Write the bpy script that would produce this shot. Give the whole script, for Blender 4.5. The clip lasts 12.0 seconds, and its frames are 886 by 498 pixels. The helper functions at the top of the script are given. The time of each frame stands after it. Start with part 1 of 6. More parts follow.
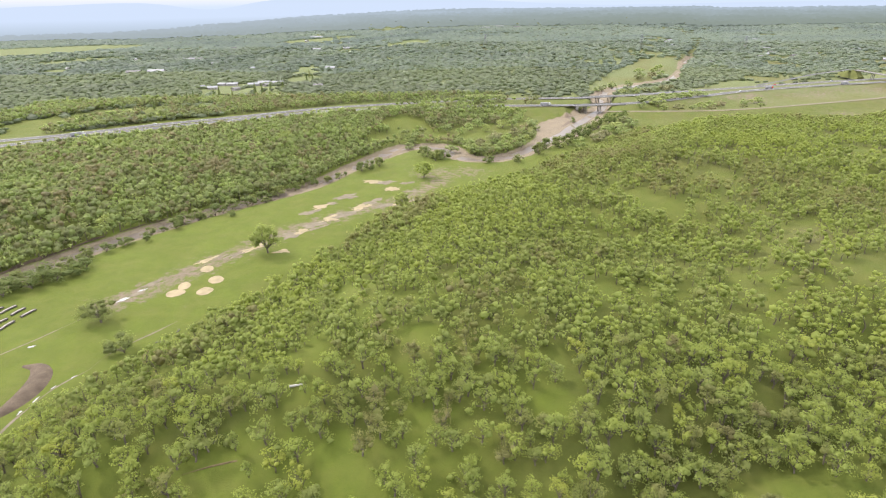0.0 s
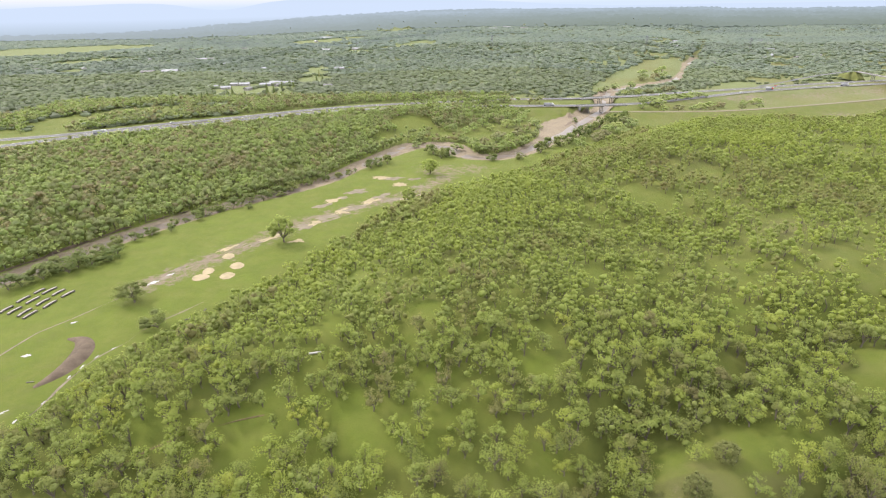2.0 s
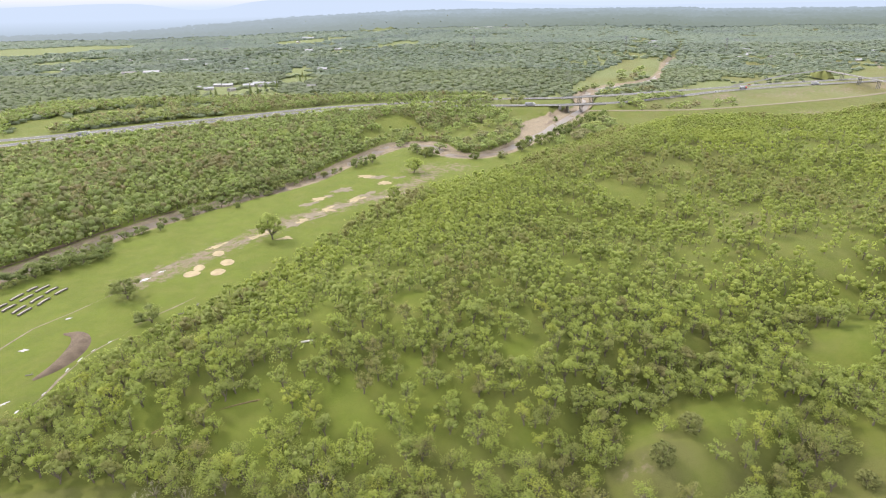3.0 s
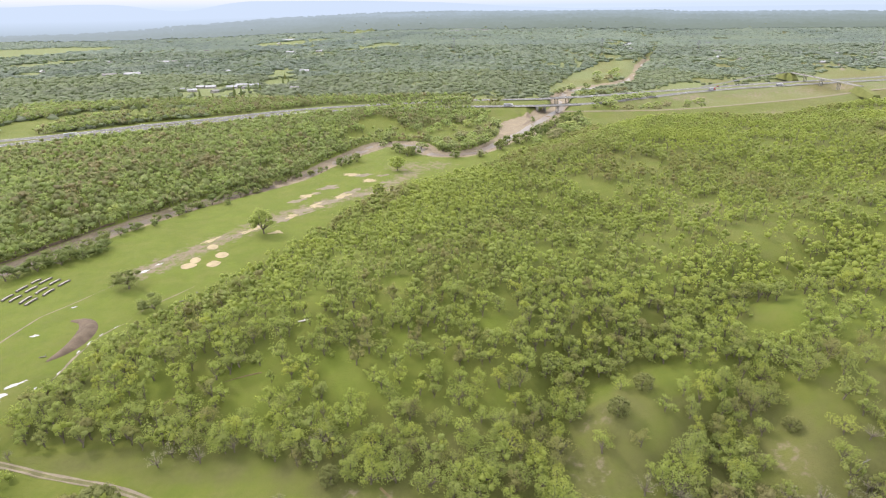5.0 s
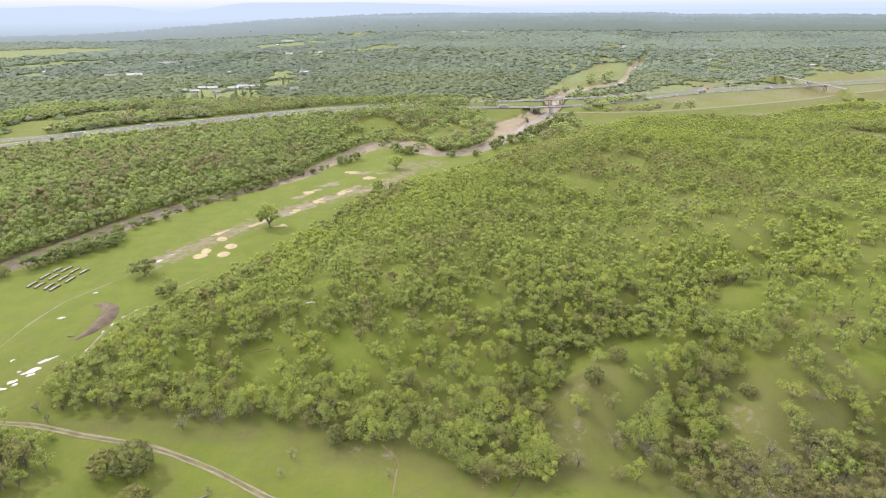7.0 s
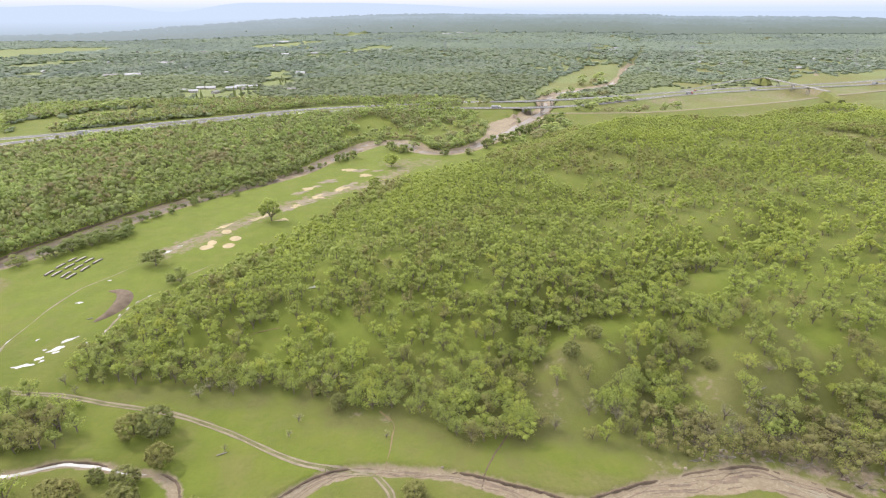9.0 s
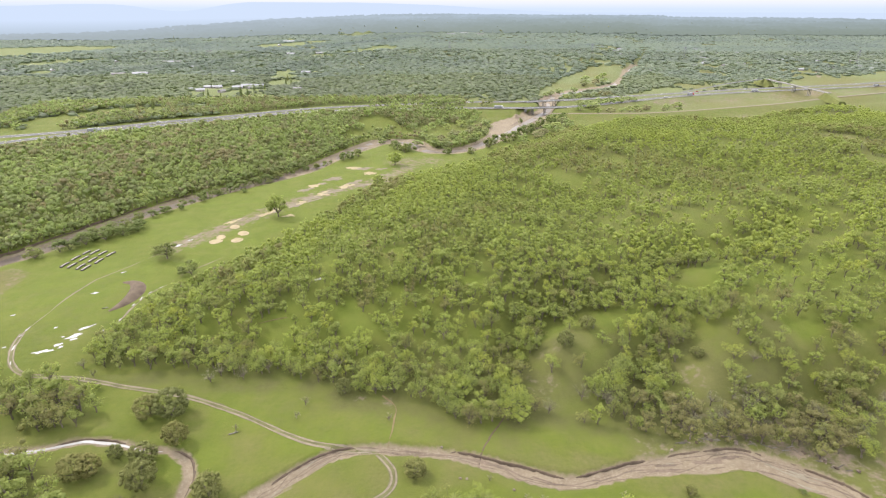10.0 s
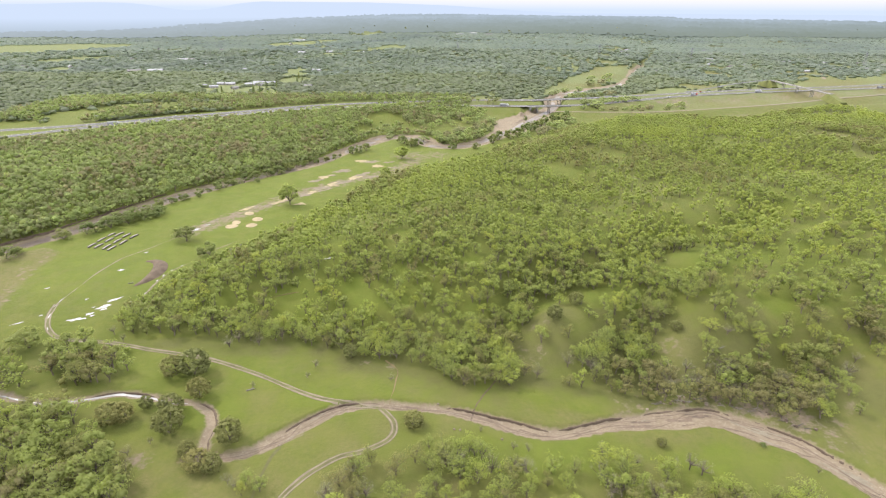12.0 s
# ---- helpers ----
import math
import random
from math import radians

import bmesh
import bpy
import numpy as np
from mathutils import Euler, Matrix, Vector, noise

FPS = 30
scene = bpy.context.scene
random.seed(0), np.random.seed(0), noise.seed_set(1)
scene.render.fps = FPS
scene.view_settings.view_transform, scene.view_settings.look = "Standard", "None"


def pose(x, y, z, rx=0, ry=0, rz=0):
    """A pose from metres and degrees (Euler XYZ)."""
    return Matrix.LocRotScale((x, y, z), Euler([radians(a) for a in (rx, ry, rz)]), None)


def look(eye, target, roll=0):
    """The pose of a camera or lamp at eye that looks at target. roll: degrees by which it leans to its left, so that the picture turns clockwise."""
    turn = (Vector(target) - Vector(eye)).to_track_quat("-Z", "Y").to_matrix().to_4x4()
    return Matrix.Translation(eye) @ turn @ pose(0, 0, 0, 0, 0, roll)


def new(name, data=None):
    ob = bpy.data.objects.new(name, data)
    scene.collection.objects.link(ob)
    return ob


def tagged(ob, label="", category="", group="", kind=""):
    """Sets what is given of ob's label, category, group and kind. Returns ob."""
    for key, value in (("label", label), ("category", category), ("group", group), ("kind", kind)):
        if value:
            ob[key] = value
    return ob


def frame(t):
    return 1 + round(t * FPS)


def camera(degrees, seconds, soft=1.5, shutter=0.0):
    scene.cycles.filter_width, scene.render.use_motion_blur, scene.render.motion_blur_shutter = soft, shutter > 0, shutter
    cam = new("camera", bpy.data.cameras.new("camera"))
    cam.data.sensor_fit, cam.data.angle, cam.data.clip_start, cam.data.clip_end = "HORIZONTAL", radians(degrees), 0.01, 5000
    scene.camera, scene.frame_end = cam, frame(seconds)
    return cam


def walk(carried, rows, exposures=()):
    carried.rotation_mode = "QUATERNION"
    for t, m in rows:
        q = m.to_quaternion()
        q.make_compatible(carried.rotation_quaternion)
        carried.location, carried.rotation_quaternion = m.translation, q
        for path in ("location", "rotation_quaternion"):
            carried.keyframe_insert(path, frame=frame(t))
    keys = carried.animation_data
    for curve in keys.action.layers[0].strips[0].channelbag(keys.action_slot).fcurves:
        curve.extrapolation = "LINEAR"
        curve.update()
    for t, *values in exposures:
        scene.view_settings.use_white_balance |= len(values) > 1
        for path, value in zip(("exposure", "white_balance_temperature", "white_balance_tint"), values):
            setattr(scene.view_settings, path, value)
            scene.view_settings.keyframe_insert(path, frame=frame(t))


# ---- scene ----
cam = camera(78.16, 12.0, 1.15)
PATH = [
    (0.0, look((-0.00, 0.00, 120.00), (-0.00, 91.47, 79.58), -0.88)),
    (0.5, look((0.55, -5.48, 121.03), (-3.49, 85.92, 80.65), -0.79)),
    (1.0, look((0.65, -10.46, 121.82), (-3.59, 80.93, 81.45), -0.78)),
    (1.5, look((1.12, -15.54, 122.43), (-1.86, 75.90, 82.05), -0.83)),
    (2.0, look((1.29, -21.15, 123.44), (0.12, 70.31, 83.03), -0.83)),
    (2.5, look((1.54, -26.64, 124.20), (1.94, 64.83, 83.81), -0.84)),
    (3.0, look((1.53, -32.03, 125.14), (3.10, 59.41, 84.68), -0.82)),
    (5.0, look((0.76, -53.25, 128.23), (5.55, 38.15, 87.94), -0.61)),
    (5.5, look((0.68, -58.49, 129.09), (5.74, 32.90, 88.81), -0.56)),
    (6.0, look((0.64, -63.69, 129.75), (5.72, 27.73, 89.54), -0.49)),
    (6.5, look((0.61, -68.93, 130.50), (5.73, 22.52, 90.37), -0.45)),
    (7.0, look((0.47, -74.01, 131.24), (5.75, 17.45, 91.16), -0.40)),
    (9.0, look((0.29, -94.42, 134.45), (6.54, -2.99, 94.42), -0.11)),
    (9.5, look((0.46, -99.62, 135.20), (6.41, -8.16, 95.19), -0.02)),
    (10.0, look((0.55, -104.77, 135.93), (6.22, -13.31, 95.89), 0.10)),
    (10.5, look((0.90, -110.15, 136.08), (6.34, -18.66, 96.08), 0.20)),
    (11.0, look((1.43, -115.55, 135.92), (6.66, -24.04, 95.93), 0.27)),
    (11.5, look((1.92, -120.98, 135.69), (6.42, -29.45, 95.68), 0.36)),
    (12.0, look((2.61, -126.38, 135.35), (6.93, -34.83, 95.36), 0.42)),
]
STOPS = 1.04
walk(cam, PATH, [(0.0, STOPS, 6500, 13.4), (12.0, STOPS, 6500, 13.4)])

# ---------------------------------------------------------------- world, sun
SUN_EL, SUN_AZ = radians(45), radians(-56)      # azimuth from +y, turning towards +x
world = bpy.data.worlds.new("world")
scene.world = world
world.use_nodes = True
wn, wl = world.node_tree.nodes, world.node_tree.links
wn.clear()
sky = wn.new("ShaderNodeTexSky")
sky.sky_type = "NISHITA"
sky.sun_disc = False
sky.sun_elevation, sky.sun_rotation = SUN_EL, SUN_AZ
sky.dust_density, sky.air_density = 3.0, 1.2
cloud = wn.new("ShaderNodeTexNoise")
cloud.inputs["Scale"].default_value, cloud.inputs["Detail"].default_value = 3.0, 6.0
coord = wn.new("ShaderNodeTexCoord")
stretch = wn.new("ShaderNodeMapping")
stretch.inputs["Scale"].default_value = (1, 1, 5)
ramp = wn.new("ShaderNodeValToRGB")
ramp.color_ramp.elements[0].position, ramp.color_ramp.elements[1].position = 0.31, 0.56
mix = wn.new("ShaderNodeMix")
mix.data_type = "RGBA"
mix.inputs[7].default_value = (15.3, 15.6, 16.1, 1)
back = wn.new("ShaderNodeBackground")
back.inputs["Strength"].default_value = 0.15
out = wn.new("ShaderNodeOutputWorld")
wl.new(coord.outputs["Generated"], stretch.inputs["Vector"])
wl.new(stretch.outputs["Vector"], cloud.inputs["Vector"])
wl.new(cloud.outputs["Fac"], ramp.inputs["Fac"])
wl.new(ramp.outputs["Color"], mix.inputs[0])
wl.new(sky.outputs["Color"], mix.inputs[6])
wl.new(mix.outputs[2], back.inputs["Color"])
wl.new(back.outputs["Background"], out.inputs["Surface"])

sun = new("sun", bpy.data.lights.new("sun", "SUN"))
sun.data.energy, sun.data.angle, sun.data.color = 2.6, radians(1.5), (1.0, 0.95, 0.86)
toward = Vector((math.sin(SUN_AZ) * math.cos(SUN_EL), math.cos(SUN_AZ) * math.cos(SUN_EL), math.sin(SUN_EL)))
sun.matrix_world = look(toward * 300, (0, 0, 0))

# ---------------------------------------------------------------- materials
class Nodes:
    """Short hand for building a node material."""

    def __init__(self, name):
        self.mat = bpy.data.materials.new(name)
        self.mat.use_nodes = True
        self.n, self.l = self.mat.node_tree.nodes, self.mat.node_tree.links
        self.bsdf = self.n["Principled BSDF"]
        self.bsdf.inputs["Specular IOR Level"].default_value = 0.10

    def put(self, socket, value):
        if isinstance(value, (int, float)):
            socket.default_value = value
        elif isinstance(value, tuple):
            socket.default_value = value if len(value) == 4 or socket.type == "VECTOR" else (*value, 1)
        else:
            self.l.new(value, socket)

    def place(self):
        return self.n.new("ShaderNodeNewGeometry").outputs["Position"]

    def attr(self, name):
        node = self.n.new("ShaderNodeAttribute")
        node.attribute_name = name
        return node.outputs["Fac"]

    def noise(self, size, detail=4, rough=0.55, vector=None, lo=0.3, hi=0.7):
        """Noise whose lumps are about that many metres across, spread to 0..1."""
        node = self.n.new("ShaderNodeTexNoise")
        self.put(node.inputs["Vector"], vector or self.place())
        node.inputs["Scale"].default_value = 1.0 / size
        node.inputs["Detail"].default_value, node.inputs["Roughness"].default_value = detail, rough
        return self.span(node.outputs["Fac"], lo, hi)

    def span(self, value, lo, hi, a=0.0, b=1.0):
        node = self.n.new("ShaderNodeMapRange")
        self.put(node.inputs[0], value)
        for k, v in zip((1, 2, 3, 4), (lo, hi, a, b)):
            node.inputs[k].default_value = v
        return node.outputs[0]

    def math(self, op, a, b=0.0):
        node = self.n.new("ShaderNodeMath")
        node.operation = op
        self.put(node.inputs[0], a)
        self.put(node.inputs[1], b)
        return node.outputs[0]

    def mix(self, fac, a, b, kind="MIX"):
        node = self.n.new("ShaderNodeMix")
        node.data_type, node.blend_type = "RGBA", kind
        self.put(node.inputs[0], fac)
        self.put(node.inputs[6], a)
        self.put(node.inputs[7], b)
        return node.outputs[2]

    def ramp(self, fac, *stops):
        node = self.n.new("ShaderNodeValToRGB")
        self.put(node.inputs[0], fac)
        els = node.color_ramp.elements
        while len(els) < len(stops):
            els.new(0.5)
        for el, (at, col) in zip(els, stops):
            el.position, el.color = at, (*col, 1)
        return node.outputs[0]

    def bump(self, height, metres, normal=None):
        node = self.n.new("ShaderNodeBump")
        node.inputs["Distance"].default_value = metres
        self.put(node.inputs["Height"], height)
        if normal:
            self.l.new(normal, node.inputs["Normal"])
        self.l.new(node.outputs["Normal"], self.bsdf.inputs["Normal"])
        return node.outputs["Normal"]

    def done(self, colour, rough=0.85, metal=0.0):
        self.put(self.bsdf.inputs["Base Color"], colour)
        self.put(self.bsdf.inputs["Roughness"], rough)
        self.bsdf.inputs["Metallic"].default_value = metal
        return self.mat


def simple(name, colour, rough=0.8, size=0.5, vary=0.25, metal=0.0, bump=0.01):
    """A weathered plain surface: colour with stains at two scales and a fine relief."""
    m = Nodes(name)
    dark = tuple(c * (1 - vary) for c in colour)
    lite = tuple(min(1, c * (1 + vary * 0.6)) for c in colour)
    c = m.mix(m.noise(size * 6), dark, lite)
    c = m.mix(m.math("MULTIPLY", m.noise(size, 6), 0.5), c, dark)
    if bump:
        m.bump(m.noise(size * 0.5, 6), bump)
    return m.done(c, rough, metal)


def ground_material():
    m = Nodes("grass_and_earth")
    wood, bed, bare, dry = m.attr("wood"), m.attr("bed"), m.attr("bare"), m.attr("dry")
    big, mid, fine, tiny = m.noise(55, 3), m.noise(9, 5), m.noise(1.6, 6, 0.7), m.noise(0.35, 4, 0.7)
    grass = m.mix(big, (0.056, 0.073, 0.010), (0.077, 0.086, 0.014))
    grass = m.mix(m.math("MULTIPLY", mid, 0.75), grass, (0.042, 0.064, 0.007))
    grass = m.mix(m.math("MULTIPLY", fine, 0.7), grass, (0.084, 0.091, 0.018))
    speck = m.noise(0.9, 3, 0.6, lo=0.52, hi=0.72)
    grass = m.mix(m.math("MULTIPLY", speck, 0.75), grass, (0.046, 0.062, 0.010))
    grass = m.mix(m.math("MULTIPLY", tiny, 0.6), grass, (0.040, 0.054, 0.009))
    grass = m.mix(m.math("MULTIPLY", m.noise(22, 3), 0.40), grass, (0.088, 0.082, 0.020))
    grass = m.mix(m.math("MULTIPLY", m.noise(3.2, 6, 0.8, lo=0.40, hi=0.66), 0.62), grass, (0.040, 0.056, 0.008))
    straw = m.mix(fine, (0.098, 0.082, 0.038), (0.068, 0.064, 0.024))
    thin = m.span(m.math("ADD", dry, m.math("MULTIPLY", m.math("SUBTRACT", mid, 0.5), 0.5)), 0.25, 0.85, 0.0, 0.85)
    grass = m.mix(thin, grass, straw)
    grass = m.mix(m.math("MULTIPLY", m.attr("lush"), m.span(mid, 0.1, 0.9, 0.95, 0.30)), grass, (0.070, 0.089, 0.013))
    grass = m.mix(m.math("MULTIPLY", m.noise(2.2, 6, 0.8, lo=0.42, hi=0.64), 0.38), grass, (0.046, 0.060, 0.011))
    grass = m.mix(m.math("MULTIPLY", m.noise(13, 5, 0.7, lo=0.45, hi=0.70), 0.45), grass, (0.088, 0.088, 0.024))
    # distance haze put into the grass colour: paler and greyer farther off
    grass = m.mix(m.math("MULTIPLY", m.attr("haze_paling"), m.span(mid, 0.0, 1.0, 0.55, 0.85)), grass, (0.084, 0.097, 0.042))
    # leaf litter on the woodland floor, with tree shade painted into its colour
    litter_shade = m.mix(fine, (0.047, 0.049, 0.016), (0.064, 0.065, 0.021))
    grass = m.mix(m.math("MULTIPLY", m.span(wood, 0.55, 1.0), m.span(mid, 0.2, 0.8, 0.45, 1.0)), grass, litter_shade)
    soil = m.mix(fine, (0.098, 0.076, 0.056), (0.146, 0.117, 0.086))
    soil = m.mix(m.math("MULTIPLY", tiny, 0.4), soil, (0.074, 0.056, 0.042))
    worn = m.span(m.math("ADD", bare, m.math("MULTIPLY", m.math("SUBTRACT", m.noise(4, 6, 0.7), 0.5), 0.9)), 0.38, 0.80)
    c = m.mix(worn, grass, soil)
    gravel = m.mix(m.noise(3.0, 6, 0.7), (0.122, 0.097, 0.064), (0.178, 0.147, 0.102))
    gravel = m.mix(m.math("MULTIPLY", m.noise(14, 4), 0.6), gravel, (0.098, 0.077, 0.056))
    gravel = m.mix(m.math("MULTIPLY", m.noise(0.6, 5, 0.8), 0.45), gravel, (0.085, 0.063, 0.046))
    gravel = m.mix(m.noise(1.1, 5, 0.8, lo=0.5, hi=0.75), gravel, (0.178, 0.154, 0.112))
    edge = m.math("ADD", bed, m.math("MULTIPLY", m.math("SUBTRACT", m.noise(2.2, 5, 0.65), 0.5), 1.1))
    c = m.mix(m.span(edge, -0.45, 0.75, 1.0, 0.0), c, gravel)
    m.bump(m.math("ADD", m.math("MULTIPLY", fine, 0.6), m.math("MULTIPLY", tiny, 0.4)), 0.22)
    return m.done(c, 0.95)


def leaf_material(name, stops, per_object=False, glow=0.50):
    """Foliage: hue by tree, small changes by clump, light through the leaves."""
    m = Nodes(name)
    if per_object:
        tint = m.n.new("ShaderNodeObjectInfo").outputs["Random"]
    else:
        tint = m.attr("tint")
    c = m.ramp(tint, *stops)
    isle = m.n.new("ShaderNodeNewGeometry").outputs["Random Per Island"]
    c = m.mix(m.math("MULTIPLY", isle, 0.10), c, m.mix(0.55, c, (0.030, 0.042, 0.010)))
    c = m.mix(m.span(isle, 0.70, 1.0, 0.0, 0.14), c, (1.4, 1.4, 1.2), "MULTIPLY")
    spots = m.noise(0.45, 5, 0.75, lo=0.35, hi=0.65)
    c = m.mix(m.math("MULTIPLY", spots, 0.16), c, m.mix(0.6, c, (0.020, 0.030, 0.008)))
    m.bump(m.noise(0.5, 5, 0.7), 0.12)
    m.done(c, 0.75)
    thru = m.n.new("ShaderNodeBsdfTranslucent")
    m.put(thru.inputs["Color"], m.mix(1.0, c, (1.45, 1.50, 1.15), "MULTIPLY"))
    blend = m.n.new("ShaderNodeMixShader")
    blend.inputs[0].default_value = glow
    m.l.new(m.bsdf.outputs[0], blend.inputs[1])
    m.l.new(thru.outputs[0], blend.inputs[2])
    m.l.new(blend.outputs[0], m.n["Material Output"].inputs["Surface"])
    return m.mat


OAK = ((0.0, (0.160, 0.146, 0.068)), (0.12, (0.164, 0.162, 0.062)), (0.35, (0.172, 0.196, 0.062)), (0.65, (0.190, 0.221, 0.060)), (0.92, (0.212, 0.238, 0.058)), (1.0, (0.230, 0.246, 0.058)))
BANK = ((0.0, (0.205, 0.180, 0.110)), (0.16, (0.172, 0.178, 0.092)), (0.45, (0.190, 0.220, 0.094)), (0.8, (0.212, 0.252, 0.096)), (1.0, (0.236, 0.258, 0.102)))
LIVE = ((0.0, (0.096, 0.104, 0.036)), (0.6, (0.118, 0.118, 0.040)), (1.0, (0.146, 0.132, 0.046)))
# ramps for the three far woods carry distance haze painted into leaf colour
DEEP_HAZE = ((0.0, (0.142, 0.172, 0.158)), (0.5, (0.174, 0.208, 0.174)), (1.0, (0.194, 0.228, 0.180)))
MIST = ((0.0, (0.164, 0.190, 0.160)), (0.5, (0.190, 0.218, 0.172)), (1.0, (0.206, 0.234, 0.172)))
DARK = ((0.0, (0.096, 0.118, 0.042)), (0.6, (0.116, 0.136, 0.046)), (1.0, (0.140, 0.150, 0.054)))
FAINT_HAZE = ((0.0, (0.150, 0.166, 0.116)), (0.5, (0.174, 0.198, 0.126)), (1.0, (0.190, 0.214, 0.130)))
GREY = ((0.0, (0.119, 0.119, 0.068)), (1.0, (0.147, 0.139, 0.079)))
M = {
    "ground": ground_material(),
    "oak": leaf_material("oak_leaves", OAK, glow=0.50),
    "deep_haze_oak": leaf_material("deep_haze_oak_leaves", DEEP_HAZE, glow=0.60),
    "faint_haze_oak": leaf_material("faint_haze_oak_leaves", FAINT_HAZE, glow=0.58),
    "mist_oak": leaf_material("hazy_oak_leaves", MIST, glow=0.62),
    "oak_single": leaf_material("oak_leaves_single", OAK, True, 0.50),
    "dark_oak": leaf_material("dark_oak_leaves", DARK, True, 0.45),
    "bank": leaf_material("bank_leaves", BANK, glow=0.62),
    "bank_single": leaf_material("bank_leaves_single", BANK, True),
    "live_single": leaf_material("live_oak_leaves", LIVE, True, 0.28),
    "bare_single": leaf_material("budding_twigs", GREY, True, 0.1),
    "bark": simple("grey_oak_bark", (0.115, 0.096, 0.076), 0.9, 0.3, 0.4, bump=0.03),
    "dust": simple("pale_track_dust", (0.128, 0.108, 0.078), 0.95, 0.5, 0.3, bump=0.03),
    "verge": simple("worn_verge", (0.080, 0.077, 0.034), 0.95, 0.8, 0.35, bump=0.05),
    "track_soil": simple("worn_orange_brown_soil", (0.118, 0.090, 0.048), 0.95, 0.6, 0.35, bump=0.03),
    "slope": simple("grassed_earth_slope", (0.085, 0.092, 0.030), 0.95, 1.5, 0.3, bump=0.05),
    "sand": simple("pale_straw_sand", (0.205, 0.168, 0.104), 0.95, 0.6, 0.25, bump=0.04),
    "mound": simple("dark_tilled_earth", (0.084, 0.064, 0.046), 0.95, 0.7, 0.35, bump=0.1),
    "rock": simple("pale_sandstone", (0.132, 0.108, 0.084), 0.9, 0.4, 0.35, bump=0.05),
    "cut": simple("dark_cut_bank", (0.078, 0.058, 0.042), 0.95, 0.5, 0.4, bump=0.1),
    "silt": simple("damp_silt", (0.105, 0.080, 0.060), 0.9, 0.5, 0.35, bump=0.03),
    "pale_gravel": simple("pale_washed_gravel", (0.150, 0.131, 0.096), 0.95, 0.6, 0.35, bump=0.05),
    "asphalt": simple("worn_asphalt", (0.074, 0.073, 0.073), 0.85, 1.5, 0.2, bump=0.01),
    "line": simple("road_paint", (0.420, 0.415, 0.400), 0.7, 0.5, 0.15, bump=0),
    "concrete": simple("weathered_concrete", (0.150, 0.144, 0.132), 0.85, 0.8, 0.25, bump=0.01),
    "white": simple("white_paint", (0.330, 0.330, 0.325), 0.5, 1.0, 0.1, bump=0),
    "red": simple("red_paint", (0.350, 0.050, 0.040), 0.45, 1.0, 0.15, bump=0),
    "dark": simple("dark_paint", (0.040, 0.042, 0.048), 0.4, 1.0, 0.2, bump=0),
    "silver": simple("silver_paint", (0.450, 0.460, 0.470), 0.35, 1.0, 0.1, 0.4, bump=0),
    "rubber": simple("tyre_rubber", (0.025, 0.025, 0.025), 0.9, 0.2, 0.2, bump=0),
    "roof_grey": simple("grey_shingle_roof", (0.140, 0.134, 0.128), 0.9, 0.6, 0.25, bump=0.02),
    "roof_pale": simple("pale_metal_roof", (0.185, 0.186, 0.190), 0.5, 1.0, 0.12, bump=0),
    "wall": simple("cream_house_wall", (0.230, 0.215, 0.190), 0.85, 0.8, 0.12, bump=0),
    "steel": simple("galvanised_steel", (0.200, 0.205, 0.210), 0.5, 0.5, 0.15, 0.6, bump=0),
    "old_wood": simple("silvered_wood", (0.125, 0.115, 0.102), 0.9, 0.4, 0.3, bump=0.02),
    "trough_board": simple("weathered_pale_board", (0.205, 0.188, 0.160), 0.9, 0.4, 0.35, bump=0.02),
    "dark_wood": simple("dark_plain_wood", (0.085, 0.075, 0.065), 0.9, 0.4, 0.3, bump=0.02),
    "bleached": simple("bleached_white_wood", (0.36, 0.34, 0.31), 0.8, 0.4, 0.15, bump=0.02),
}


def water_material(name, colour, rough, gloss=0.5):
    m = Nodes(name)
    m.bsdf.inputs["Specular IOR Level"].default_value = gloss
    m.bsdf.inputs["IOR"].default_value = 1.33
    m.bump(m.noise(0.8, 3), 0.02)
    return m.done(m.mix(m.noise(4), colour, tuple(c * 0.8 for c in colour)), rough)


M["muddy"] = water_material("muddy_water", (0.094, 0.076, 0.062), 0.38, 0.16)
# base colour kept pale to stand in for bright sky mirrored in still water
M["puddle"] = water_material("puddle_water", (0.230, 0.222, 0.208), 0.10)


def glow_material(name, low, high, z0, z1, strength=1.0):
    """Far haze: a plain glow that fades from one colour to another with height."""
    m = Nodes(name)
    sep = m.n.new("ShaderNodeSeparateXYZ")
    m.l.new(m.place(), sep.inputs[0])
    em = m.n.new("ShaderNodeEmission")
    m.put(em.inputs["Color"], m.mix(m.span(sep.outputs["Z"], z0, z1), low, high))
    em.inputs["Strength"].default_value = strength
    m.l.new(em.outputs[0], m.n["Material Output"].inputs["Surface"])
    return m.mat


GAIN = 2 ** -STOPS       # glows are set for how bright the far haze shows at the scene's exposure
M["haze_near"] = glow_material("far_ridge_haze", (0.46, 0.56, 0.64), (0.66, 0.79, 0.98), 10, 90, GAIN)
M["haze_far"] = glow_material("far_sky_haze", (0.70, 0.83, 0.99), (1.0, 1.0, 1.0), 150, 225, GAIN)


